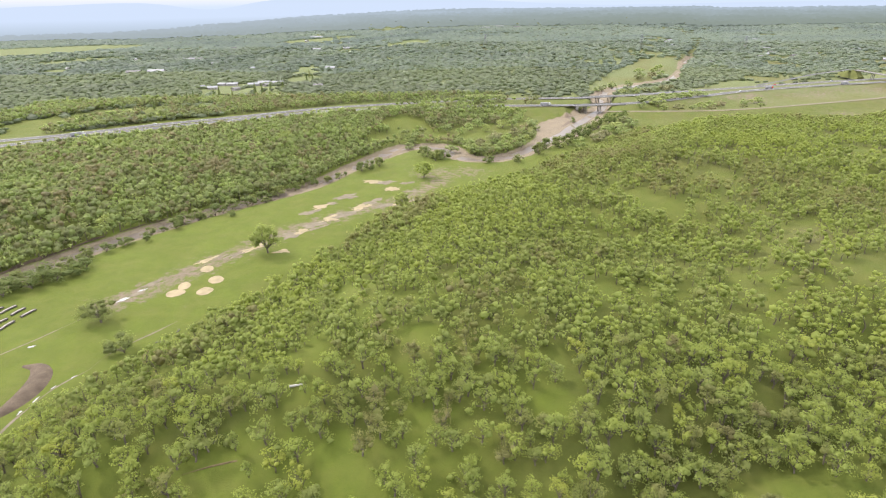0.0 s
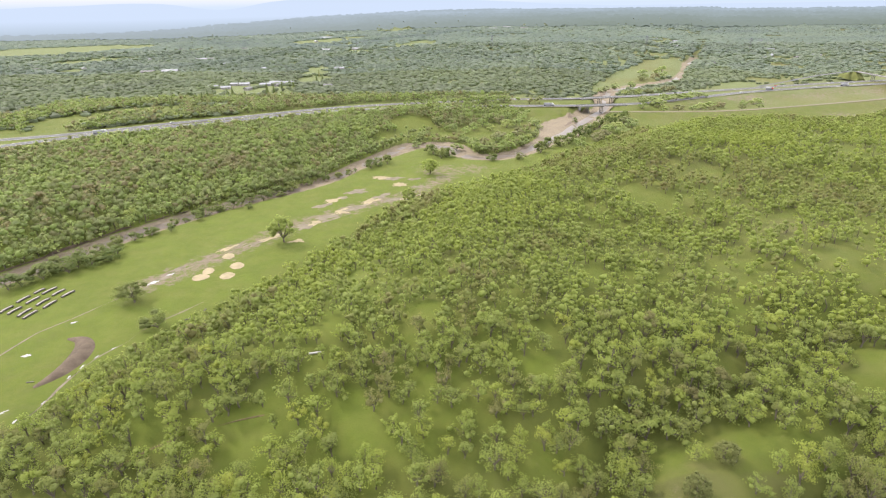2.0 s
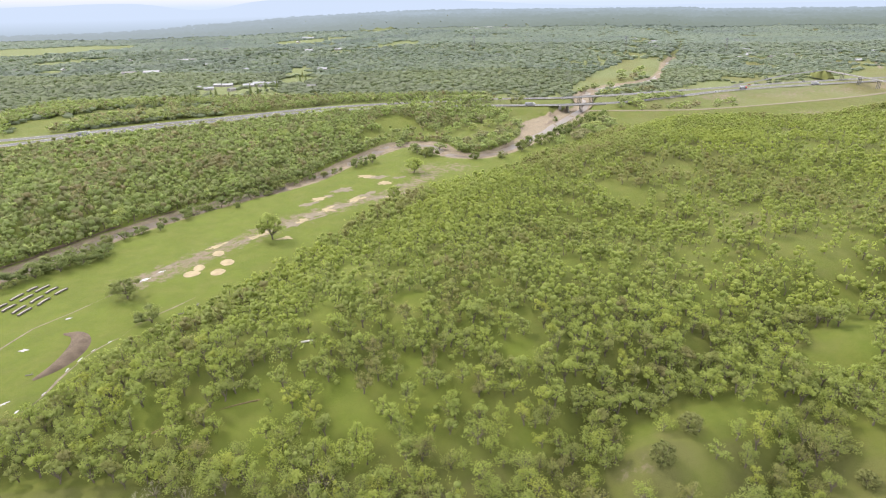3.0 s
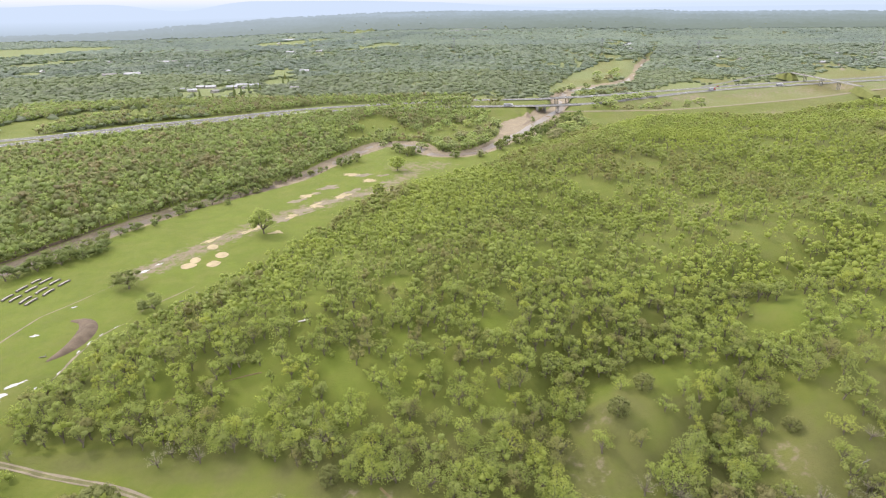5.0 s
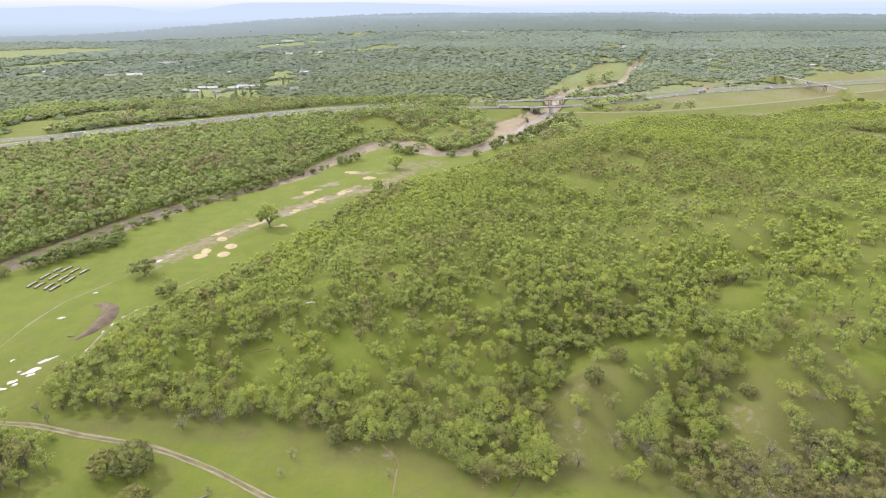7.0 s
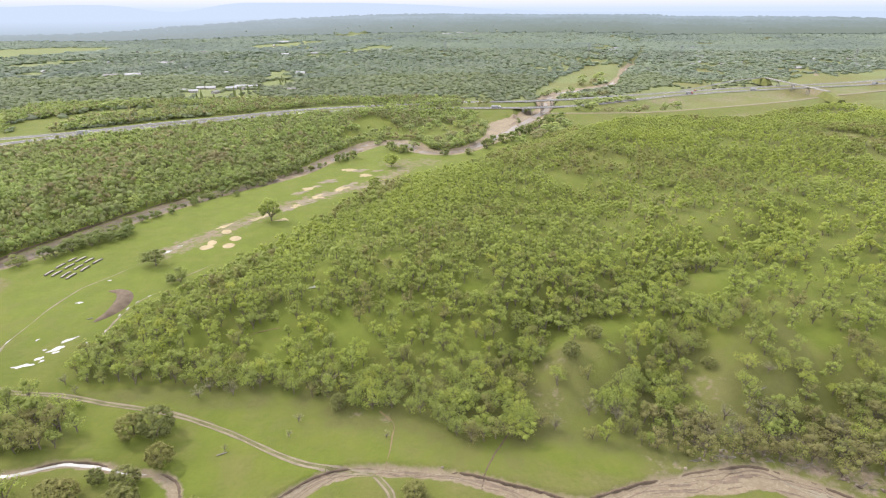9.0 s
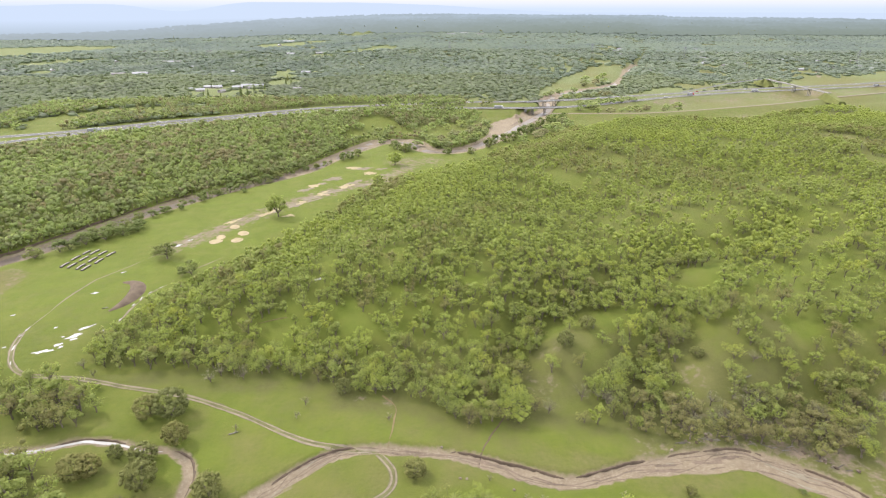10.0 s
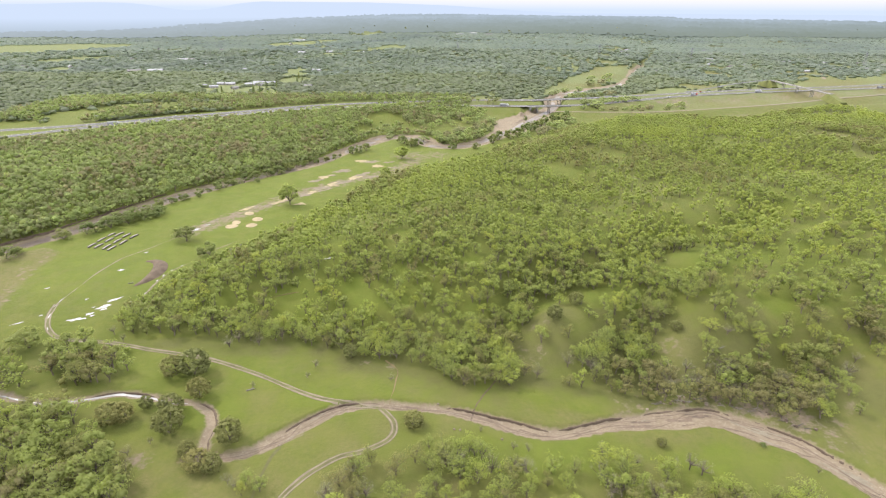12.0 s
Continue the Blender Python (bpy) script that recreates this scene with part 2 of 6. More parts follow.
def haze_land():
    """The woods of the far horizon: the haze of miles of air imitated by a plain blue-green glow, paler farther off."""
    m = Nodes("far_horizon_haze_glow")
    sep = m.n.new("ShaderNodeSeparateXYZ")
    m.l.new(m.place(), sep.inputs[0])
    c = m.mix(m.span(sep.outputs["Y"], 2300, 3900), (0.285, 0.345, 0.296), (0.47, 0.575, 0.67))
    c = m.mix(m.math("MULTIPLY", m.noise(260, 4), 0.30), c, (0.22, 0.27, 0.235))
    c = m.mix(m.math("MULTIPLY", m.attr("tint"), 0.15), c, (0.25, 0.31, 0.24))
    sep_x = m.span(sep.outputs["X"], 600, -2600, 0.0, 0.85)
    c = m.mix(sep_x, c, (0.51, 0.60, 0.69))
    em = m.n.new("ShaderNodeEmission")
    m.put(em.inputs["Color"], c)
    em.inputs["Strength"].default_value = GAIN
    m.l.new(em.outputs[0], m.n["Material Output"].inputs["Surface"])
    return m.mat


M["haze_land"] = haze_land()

# ---------------------------------------------------------------- the lie of the land
def smooth(a, b, x):
    t = np.clip((x - a) / (b - a), 0, 1)
    return t * t * (3 - 2 * t)


def lattice(ix, iy, seed):
    h = (ix * 374761393 + iy * 668265263 + seed * 1442695041) & 0x7FFFFFFF
    h = ((h ^ (h >> 13)) * 1274126177) & 0x7FFFFFFF
    return ((h ^ (h >> 16)) & 0xFFFF) / 65535.0


def lumps(x, y, size, seed=0, octaves=3):
    """Smooth noise of about -1..1 over the plan, with lumps of that size in metres."""
    total, amp, norm = 0.0, 1.0, 0.0
    for k in range(octaves):
        u, v = np.asarray(x) / size * 2**k + 91.7 * k, np.asarray(y) / size * 2**k + 37.3 * k
        i, j = np.floor(u).astype(np.int64), np.floor(v).astype(np.int64)
        a, b = u - i, v - j
        a, b = a * a * (3 - 2 * a), b * b * (3 - 2 * b)
        s = seed + 17 * k
        low = lattice(i, j, s) * (1 - a) + lattice(i + 1, j, s) * a
        high = lattice(i, j + 1, s) * (1 - a) + lattice(i + 1, j + 1, s) * a
        total = total + amp * ((low * (1 - b) + high * b) * 2 - 1)
        norm, amp = norm + amp, amp * 0.5
    return total / norm * 1.4


def spline(points, step=4.0):
    """A smooth line through the points (any number of columns), sampled about every step metres."""
    p = np.array(points, float)
    p = np.vstack([2 * p[0] - p[1], p, 2 * p[-1] - p[-2]])
    out = []
    for k in range(1, len(p) - 2):
        a, b, c, d = p[k - 1 : k + 3]
        n = max(2, int(np.linalg.norm(c[:2] - b[:2]) / step))
        t = (np.arange(n) / n)[:, None]
        out.append(0.5 * (2 * b + (c - a) * t + (2 * a - 5 * b + 4 * c - d) * t**2 + (3 * b - a - 3 * c + d) * t**3))
    return np.vstack(out + [p[-2][None]])


def reach(x, y, line, limit=120.0):
    """The distance of plan points from a line, and the line's further columns at the nearest place."""
    x, y = np.asarray(x, float), np.asarray(y, float)
    best = np.full(x.shape, limit)
    extra = np.zeros(x.shape + (line.shape[1] - 2,))
    extra[:] = line[0, 2:]
    lo, hi = line[:, :2].min(0) - limit, line[:, :2].max(0) + limit
    near = np.nonzero((x > lo[0]) & (x < hi[0]) & (y > lo[1]) & (y < hi[1]))
    px, py, b, e = x[near], y[near], best[near], extra[near]
    for a, c in zip(line[:-1], line[1:]):
        d = c[:2] - a[:2]
        t = np.clip(((px - a[0]) * d[0] + (py - a[1]) * d[1]) / (d @ d + 1e-9), 0, 1)
        far = np.hypot(px - a[0] - t * d[0], py - a[1] - t * d[1])
        won = far < b
        b = np.where(won, far, b)
        if e.shape[-1]:
            e = np.where(won[..., None], a[2:] + t[..., None] * (c[2:] - a[2:]), e)
    best[near], extra[near] = b, e
    return best, extra


def within(x, y, poly):
    x, y = np.asarray(x, float), np.asarray(y, float)
    odd = np.zeros(x.shape, bool)
    for (x0, y0), (x1, y1) in zip(poly, poly[1:] + poly[:1]):
        cross = (y0 > y) != (y1 > y)
        odd ^= cross & (x < (x1 - x0) * (y - y0) / (y1 - y0 + 1e-12) + x0)
    return odd


def depth_in(x, y, poly, limit=120.0):
    """How far inside (+) or outside (-) of a plan outline."""
    d, _ = reach(x, y, np.array(poly + poly[:1], float), limit)
    return np.where(within(x, y, poly), d, -d)


HILL = [(-137, 92), (-130, 139), (-111, 171), (-92, 203), (-61, 261), (-35, 310), (7, 362), (64, 403), (110, 455), (198, 550), (351, 575),
        (487, 615), (726, 740), (1300, 900), (1300, -60), (300, -120), (200, -20), (159, 9), (142, 17), (118, 30), (98, 33), (79, 38),
        (48, 47), (25, 43), (-8, 61), (-27, 66), (-47, 75), (-82, 80), (-129, 88)]
NORTH = [(-900, -200), (-330, 98), (-254, 188), (-233, 208), (-219, 246), (-197, 290), (-171, 324), (-134, 360), (-104, 397), (-86, 447), (-62, 500), (-50, 535),
         (33, 600), (111, 660), (150, 760), (300, 1000), (700, 1700), (2500, 5200), (-5200, 5200), (-5200, -200)]
RIVER = spline([(-420, 40, 8.6), (-310, 118, 8.0), (-258, 182, 7.5), (-236, 208, 8.0), (-216, 243, 9.0), (-194, 284, 9.5), (-169, 318, 9.0), (-134, 356, 8.0), (-99, 392, 8.6),
                (-75, 444, 9.0), (-48, 492, 12.0), (-30, 514, 14.0), (3, 507, 14), (21, 469, 11), (60, 472, 11), (95, 518, 12), (118, 556, 20), (138, 600, 33),
                (166, 648, 24), (196, 694, 13), (212, 734, 12), (236, 826, 15), (274, 887, 17), (325, 925, 17), (399, 989, 13), (455, 1090, 6), (500, 1190, 6), (548, 1284, 12), (596, 1372, 10), (640, 1466, 4), (700, 1580, 4), (800, 1800, 5)], 12)
WASH = spline([(-74, 12.5, 1.2), (-62, 13, 1.5), (-54, 15, 1.9), (-47, 20, 2.5), (-36, 29, 2.7), (-25, 35.8, 2.0), (-7, 36.3, 1.6), (12, 33, 1.7), (24, 28.5, 2.3), (36, 23, 2.8), (48, 19.3, 2.4),
               (60, 21.2, 2.3), (70, 23.5, 2.8), (80, 24.5, 3.6), (95, 25.5, 4.7), (107, 25.5, 4.4), (116, 21, 4.9), (122, 16.5, 5.0), (129, 12, 4.2), (134, 5.5, 4.0), (139, -2, 3.9), (143, -10, 3.8), (156, -38, 4.0)], 3)
CREEK = spline([(-190, 55, 1.3), (-170, 52, 1.3), (-157, 48, 1.2), (-146, 44, 1.2), (-136, 42, 1.1), (-125, 43, 1.1), (-114, 46, 1.2), (-102, 45, 1.2), (-91, 41.5, 1.1),
                (-81, 40, 1.1), (-74, 35, 1.5), (-71, 28, 1.6), (-71, 21, 1.3), (-69, 16, 1.2)], 3)
GULLIES = [spline([(20, 27), (22, 33), (28, 43), (37, 57), (41, 70), (45, 87), (58, 99), (74, 105), (92, 109), (109, 122), (127, 136), (147, 145), (175, 150), (215, 175)], 6),
           spline([(83, 25), (91, 41), (91, 57), (96, 73), (107, 81), (114, 94), (127, 105)], 6),
           spline([(118, 30), (150, 44), (190, 52), (230, 80)], 6)]
FAR_LANES = spline([(-900, 300, 14), (-700, 400, 13), (-456, 495, 12), (-406, 514, 12), (-355, 540, 12), (-300, 578, 12), (-240, 617, 11), (-165, 662, 11), (-100, 694, 10), (56, 736, 9), (208, 749, 8), (349, 791, 8),
                    (442, 819, 8), (560, 858, 8), (682, 889, 8), (810, 919, 8), (900, 946, 8), (1150, 1035, 9), (1500, 1180, 10)], 14)
NEAR_LANES = spline([(-900, 120, 14), (-600, 330, 13), (-432, 460, 12), (-393, 492, 12), (-350, 525, 12), (-299, 557, 12), (-243, 594, 11), (-165, 640, 11), (-105, 664, 10), (30, 685, 9), (111, 689, 8), (194, 687, 8), (248, 698, 8),
                     (286, 713, 8), (365, 753, 8), (430, 785, 8), (540, 822, 8), (657, 851, 8), (779, 879, 8), (861, 898, 8), (1100, 968, 9), (1500, 1110, 10)], 14)
FRONTAGE = spline([(196, 657, 5), (292, 651, 5), (362, 658, 5), (478, 688, 6), (587, 722, 7), (690, 765, 8), (830, 815, 9), (1100, 920, 10)], 14)
TRAILS = [spline([(-128, 243), (-146, 220), (-154, 202), (-165, 181), (-171, 171), (-173, 160), (-175, 148), (-175.5, 135), (-176, 126), (-176, 116)], 5),
          spline([(-150, 214), (-138, 228), (-122, 252), (-108, 272), (-97, 293), (-77, 311), (-56, 331), (-30, 352), (4, 405)], 8),
          spline([(-141, 113), (-138, 123), (-137, 141), (-135, 153), (-129, 164), (-127, 174), (-112, 198)], 6),
          spline([(-104, 88), (-97, 94), (-89, 101), (-79, 105.5), (-66, 109), (-56, 111)], 4),
          spline([(-12, 64), (-7, 57), (-7.5, 50), (-8, 44), (-9, 38)], 2),
          spline([(-44, 17), (-46, 12), (-47, 7), (-48, 1), (-48, -4), (-50, -14)], 2)]


# knolls and hollows of the hill: x, y, reach, height
KNOLLS = [(60, 77, 14, 5.0), (131, 68, 20, 3.0), (18, 165, 40, 6.0), (110, 238, 26, -4.0), (150, 190, 22, 3.0), (240, 200, 40, 4.0), (120, 300, 30, 3.0), (380, 545, 90, -9.0), (300, 440, 50, -3.0), (300, 330, 40, 5.0)]


def land(x, y):
    """The height of the ground without the roads' banks."""
    x, y = np.asarray(x, float), np.asarray(y, float)
    z = 2.0 + 0.35 * lumps(x, y, 40, 3) - 1.0 * smooth(120, 260, y)
    d = depth_in(x, y, HILL)
    rise = 19 * smooth(0, 78, d) + smooth(15, 90, d) * (3.2 * lumps(x, y, 95, 5, 2) + 0.03 * np.clip(x - 60, 0, 300))
    for cx, cy, far, up in KNOLLS:
        rise = rise + up * np.exp(-(((x - cx) ** 2 + (y - cy) ** 2) / far**2)) * smooth(5, 25, d)
    rise = rise * (1 - 0.55 * smooth(420, 640, y - 0.25 * np.clip(x - 150, 0, 800)))
    for k, line in enumerate(GULLIES):
        g, _ = reach(x, y, line, 60)
        rise = rise - np.minimum(rise * 0.8, 6.5) * np.exp(-((g / 13.0) ** 2))
    z = z + rise
    dn = depth_in(x, y, NORTH)
    z = z + smooth(0, 75, dn) * (9 + 2.0 * lumps(x, y, 160, 9, 2))
    side = smooth(-0.62, 0.05, x / np.maximum(y, 200))
    z = z + smooth(700, 4700, y) * (8 + 68 * side) + smooth(900, 1800, y) * (6 * lumps(x, y, 700, 21, 3) + 5)
    r, (hw) = reach(x, y, RIVER, 80)
    w = 1 - smooth(-2.0, 4.5, r - hw[..., 0])
    z = z * (1 - w) + (-1.4 + 0.3 * lumps(x, y, 12, 4)) * w
    for line, deep in ((WASH, 1.5), (CREEK, 1.2)):
        r, hw = reach(x, y, line, 40)
        z = z - (deep + 0.2 * lumps(x, y, 5, 6)) * (1 - smooth(-1.2, 1.5, r - hw[..., 0]))
    return z


def ground_height(x, y):
    """The land with the banks of the two carriageways and the frontage road; the river passes under the bridges."""
    z = land(x, y)
    r, hw = reach(x, y, RIVER, 80)
    free = smooth(0, 7, r - hw[..., 0] + 2)
    for line, half in ((FAR_LANES, 9), (NEAR_LANES, 9), (FRONTAGE, 6)):
        d, zr = reach(x, y, line, 60)
        w = (1 - smooth(half, half + 20, d)) * free
        z = z * (1 - w) + (zr[..., 0] - 0.25) * w
    return z


def steps(lo, hi, fine, grow):
    """Grid lines: close where given, then wider and wider out to both ends."""
    ys = list(fine)
    first, last, cell = ys[0], ys[-1], 2.0
    while ys[-1] < hi:
        ys.append(ys[-1] + cell + (ys[-1] - last) * grow)
    while ys[0] > lo:
        ys.insert(0, ys[0] - cell - (first - ys[0]) * grow)
    return np.array(ys)


GX = steps(-4700, 4700, np.r_[np.arange(-190, -100, 2.2), np.arange(-100, 150, 1.5), np.arange(150, 192, 2.2)], 0.05)
GY = steps(-420, 4780, np.r_[np.arange(-32, -8, 2.0), np.arange(-8, 50, 1.15), np.arange(50, 133, 2.2)], 0.022)
XX, YY = np.meshgrid(GX, GY, indexing="ij")
ZZ = ground_height(XX, YY)


def on_ground(x, y):
    """The height of the built ground sheet at plan points."""
    x, y = np.asarray(x, float), np.asarray(y, float)
    i = np.clip(np.searchsorted(GX, x) - 1, 0, len(GX) - 2)
    j = np.clip(np.searchsorted(GY, y) - 1, 0, len(GY) - 2)
    u, v = (x - GX[i]) / (GX[i + 1] - GX[i]), (y - GY[j]) / (GY[j + 1] - GY[j])
    a, b, c, d = ZZ[i, j], ZZ[i + 1, j], ZZ[i + 1, j + 1], ZZ[i, j + 1]
    return np.where(u >= v, a + u * (b - a) + v * (c - b), a + v * (d - a) + u * (c - d))


def mesh_from(name, verts, faces, mats, index=None, flat=True):
    """A mesh from arrays of corners and of triangles or quads."""
    me = bpy.data.meshes.new(name)
    verts, faces = np.asarray(verts, np.float32), np.asarray(faces, np.int32)
    n, k = faces.shape
    me.vertices.add(len(verts))
    me.vertices.foreach_set("co", verts.ravel())
    me.loops.add(n * k)
    me.loops.foreach_set("vertex_index", faces.ravel())
    me.polygons.add(n)
    me.polygons.foreach_set("loop_start", np.arange(n, dtype=np.int32) * k)
    for m in mats:
        me.materials.append(m)
    if index is not None:
        me.polygons.foreach_set("material_index", np.asarray(index, np.int32))
    me.polygons.foreach_set("use_smooth", np.full(n, not flat))
    me.update(calc_edges=True)
    me.validate()
    return me


def give(me, name, values):
    me.attributes.new(name, "FLOAT", "POINT").data.foreach_set("value", np.asarray(values, np.float32).ravel())


# where trees stand: the share of places that carry one
CLEARINGS = [(-45, 130, 7), (160, 228, 12), (300, 420, 20), (390, 358, 24), (465, 499, 36), (359, 289, 18), (278, 353, 14), (420, 600, 40), (-62, 108, 6), (-30, 110, 7), (-22, 101, 6), (115, 169, 8), (133, 223, 9), (193, 122, 9), (113, 269, 8), (-6, 150, 6), (30, 118, 5)]
OPENINGS = [[(42, 57), (45, 80), (57, 91), (69, 96), (85, 99), (90, 97), (77, 88), (68, 75), (61, 69), (64, 57), (51, 55)],
            [(101, 60), (108, 72), (115, 74), (128, 70), (120, 55), (104, 42), (98, 46)], [(114, 113), (127, 124), (149, 127), (142, 113), (125, 103)],
            [(134, 74), (148, 79), (167, 82), (155, 64), (139, 65)], [(121, 59), (138, 63), (152, 59), (140, 53), (124, 54)],
            [(158, 168), (174, 181), (180, 154), (165, 135), (154, 146)], [(129, 175), (168, 193), (167, 179), (128, 161)],
            [(130, 61), (134, 68), (162, 71), (178, 57), (187, 46), (176, 34), (159, 55)], [(150, 33), (172, 49), (190, 43), (150, -5), (144, 9)]]
THIN = [(-45, 104, 22, 0.50), (-68, 104, 14, 0.6), (90, 260, 40, 0.7), (140, 300, 45, 0.5), (200, 330, 55, 0.5), (300, 360, 60, 0.45), (260, 260, 50, 0.45), (360, 460, 60, 0.55), (158, 72, 34, 0.75), (196, 76, 30, 0.70), (176, 105, 26, 0.70),
        (150, 92, 14, 0.7), (160, 50, 16, 0.7), (230, 110, 40, 0.7), (210, 200, 45, 0.65), (160, 200, 30, 0.7)]
SOUTH = [[(-150, 38), (-120, 37), (-105, 21), (-93, 14), (-80, -8), (-70, -40), (-200, -40), (-220, 30)],
         [(-27, 3), (-17, 10), (-2, 7), (-1, -20), (-30, -20)],
         [(-2, 12), (5, 18), (13, 17), (30, 13), (41, 11), (60, -30), (-2, -30)],
         [(44, 1), (59, 8), (74, 7), (85, 3), (90, -6), (118, -10), (118, -40), (44, -40)],
         [(-58, -6), (-55, 4), (-46, 7), (-43, -4)]]
GROVES = [[(-154, 66), (-144, 80), (-126, 76), (-113, 64), (-110, 50), (-136, 49)], [(-172, 66), (-168, 74), (-152, 56), (-146, 49), (-160, 48)]]
MEADOWS_NORTH = [(290, 905, 22), (-45, 525, 28), (-8, 492, 14), (-36, 590, 22), (30, 525, 24), (60, 560, 26), (95, 600, 24), (118, 640, 22),
                 (-410, 520, 26), (-470, 530, 28), (-420, 565, 24), (-380, 676, 22), (-350, 683, 18), (-408, 672, 18), (-425, 620, 28), (-450, 608, 22), (-330, 640, 16), (-300, 690, 16),
                 (-340, 855, 24), (-305, 832, 24), (-268, 862, 28), (-240, 800, 20), (-330, 905, 20), (-300, 915, 20), (-390, 895, 12), (-238, 975, 24), (-230, 1005, 22), (-255, 1080, 24), (-266, 1150, 24), (-168, 882, 10),
                 (-453, 1894, 50), (-384, 1918, 46), (-318, 1988, 46), (-235, 1528, 30), (-166, 1604, 32), (-120, 1670, 30), (-75, 1734, 36), (-1240, 1775, 150), (-1150, 1850, 130), (-1064, 1900, 90), (-1330, 1700, 120), (-906, 1362, 46), (-864, 1426, 40), (-780, 1175, 30),
                 (-220, 2420, 80), (546, 1530, 24), (600, 1650, 28), (640, 1740, 30), (930, 1512, 20), (1020, 1504, 20), (1010, 1357, 20), (966, 1263, 18), (930, 1180, 26), (1116, 1349, 28), (761, 1295, 22), (505, 1390, 20), (690, 1180, 18), (1113, 1984, 30), (880, 1330, 16), (820, 1560, 16),
                 (400, 850, 26), (440, 875, 26), (480, 905, 34), (545, 950, 30), (610, 985, 22), (830, 1010, 34), (890, 1090, 36)]
FIELD = [(233, 869), (296, 996), (381, 1151), (460, 1278), (520, 1310), (520, 1230), (441, 1086), (332, 960), (263, 872)]


def cover(x, y):
    """0 for open ground to 1 for closed woodland."""
    hill, north = depth_in(x, y, HILL), depth_in(x, y, NORTH)
    c = smooth(-1, 3, hill) * np.clip(0.90 + 0.55 * lumps(x, y, 38, 31), 0, 1)
    c = np.where(y > 230, np.minimum(1, c * 1.08), c * (1 - 0.20 * smooth(130, 210, x + 0.2 * (y - 150))))
    for k, line in enumerate(GULLIES):
        g, _ = reach(x, y, line, 40)
        c = np.maximum(c, smooth(0, 6, hill) * np.exp(-((g / 11.0) ** 2)))
    c = np.maximum(c, 0.97 * smooth(-1, 2, hill) * (1 - smooth(14, 20, hill)) * (y < 112) * (x < 15))
    for cx, cy, r in CLEARINGS:
        c = c * smooth(0.6, 1.25, np.hypot(x - cx, y - cy) / r + 0.55 * lumps(x, y, 11, 8))
    for k, poly in enumerate(OPENINGS):
        c = c * (1 - (0.94 if k in (0, 1, 2, 8) else 0.6) * smooth(-2.5, 1.5, depth_in(x, y, poly, 30) + 1.5 * lumps(x, y, 9, 13)))
    for cx, cy, r, left in THIN:
        c = c * (left + (1 - left) * smooth(0.6, 1.2, np.hypot(x - cx, y - cy) / r))
    n = smooth(-1, 3, north) * np.clip(1.0 + 0.3 * lumps(x, y, 45, 33), 0, 1)
    n = n * np.where(y > 760, np.clip(0.93 + 0.60 * lumps(x, y, 150, 35, 4), 0, 1), 1)
    east = smooth(150, 260, y - 560 - 0.47 * (x - 200)) * (x > 200) * np.clip(0.85 + 0.5 * lumps(x, y, 170, 36), 0, 1)
    for cx, cy, r in MEADOWS_NORTH:
        open_ = smooth(0.75, 1.15, np.hypot(x - cx, (y - cy + 0.25 * r) / 1.25) / (r * 1.25) + 0.30 * lumps(x, y, 0.5 * r, 12))
        n, east = n * open_, east * open_
    field = 1 - smooth(-16, -8, depth_in(x, y, FIELD, 60))
    n, east = n * field, east * field
    c = np.maximum(np.maximum(c, n), east * smooth(0, 8, -hill) * (north < 0))
    for poly in SOUTH:
        c = np.maximum(c, smooth(0, 3, depth_in(x, y, poly, 30)) * np.clip(0.8 + 0.45 * lumps(x, y, 14, 41), 0, 1))
    for poly in GROVES:
        c = np.maximum(c, smooth(0, 3, depth_in(x, y, poly, 30)))
    screen = smooth(-85, -50, x) * (1 - smooth(60, 100, x))      # here the woods crowd the verge
    for line, half in ((FAR_LANES, 16 - 6 * screen), (NEAR_LANES, 26 - 16 * screen), (FRONTAGE, 20)):
        c = c * smooth(0, 5, reach(x, y, line, 60)[0] - half)
    for line, off in ((RIVER, 0.3), (WASH, 1.5), (CREEK, 0.8)):
        d, hw = reach(x, y, line, 60)
        c = c * smooth(0, 2, d - hw[..., 0] - off)
    return c


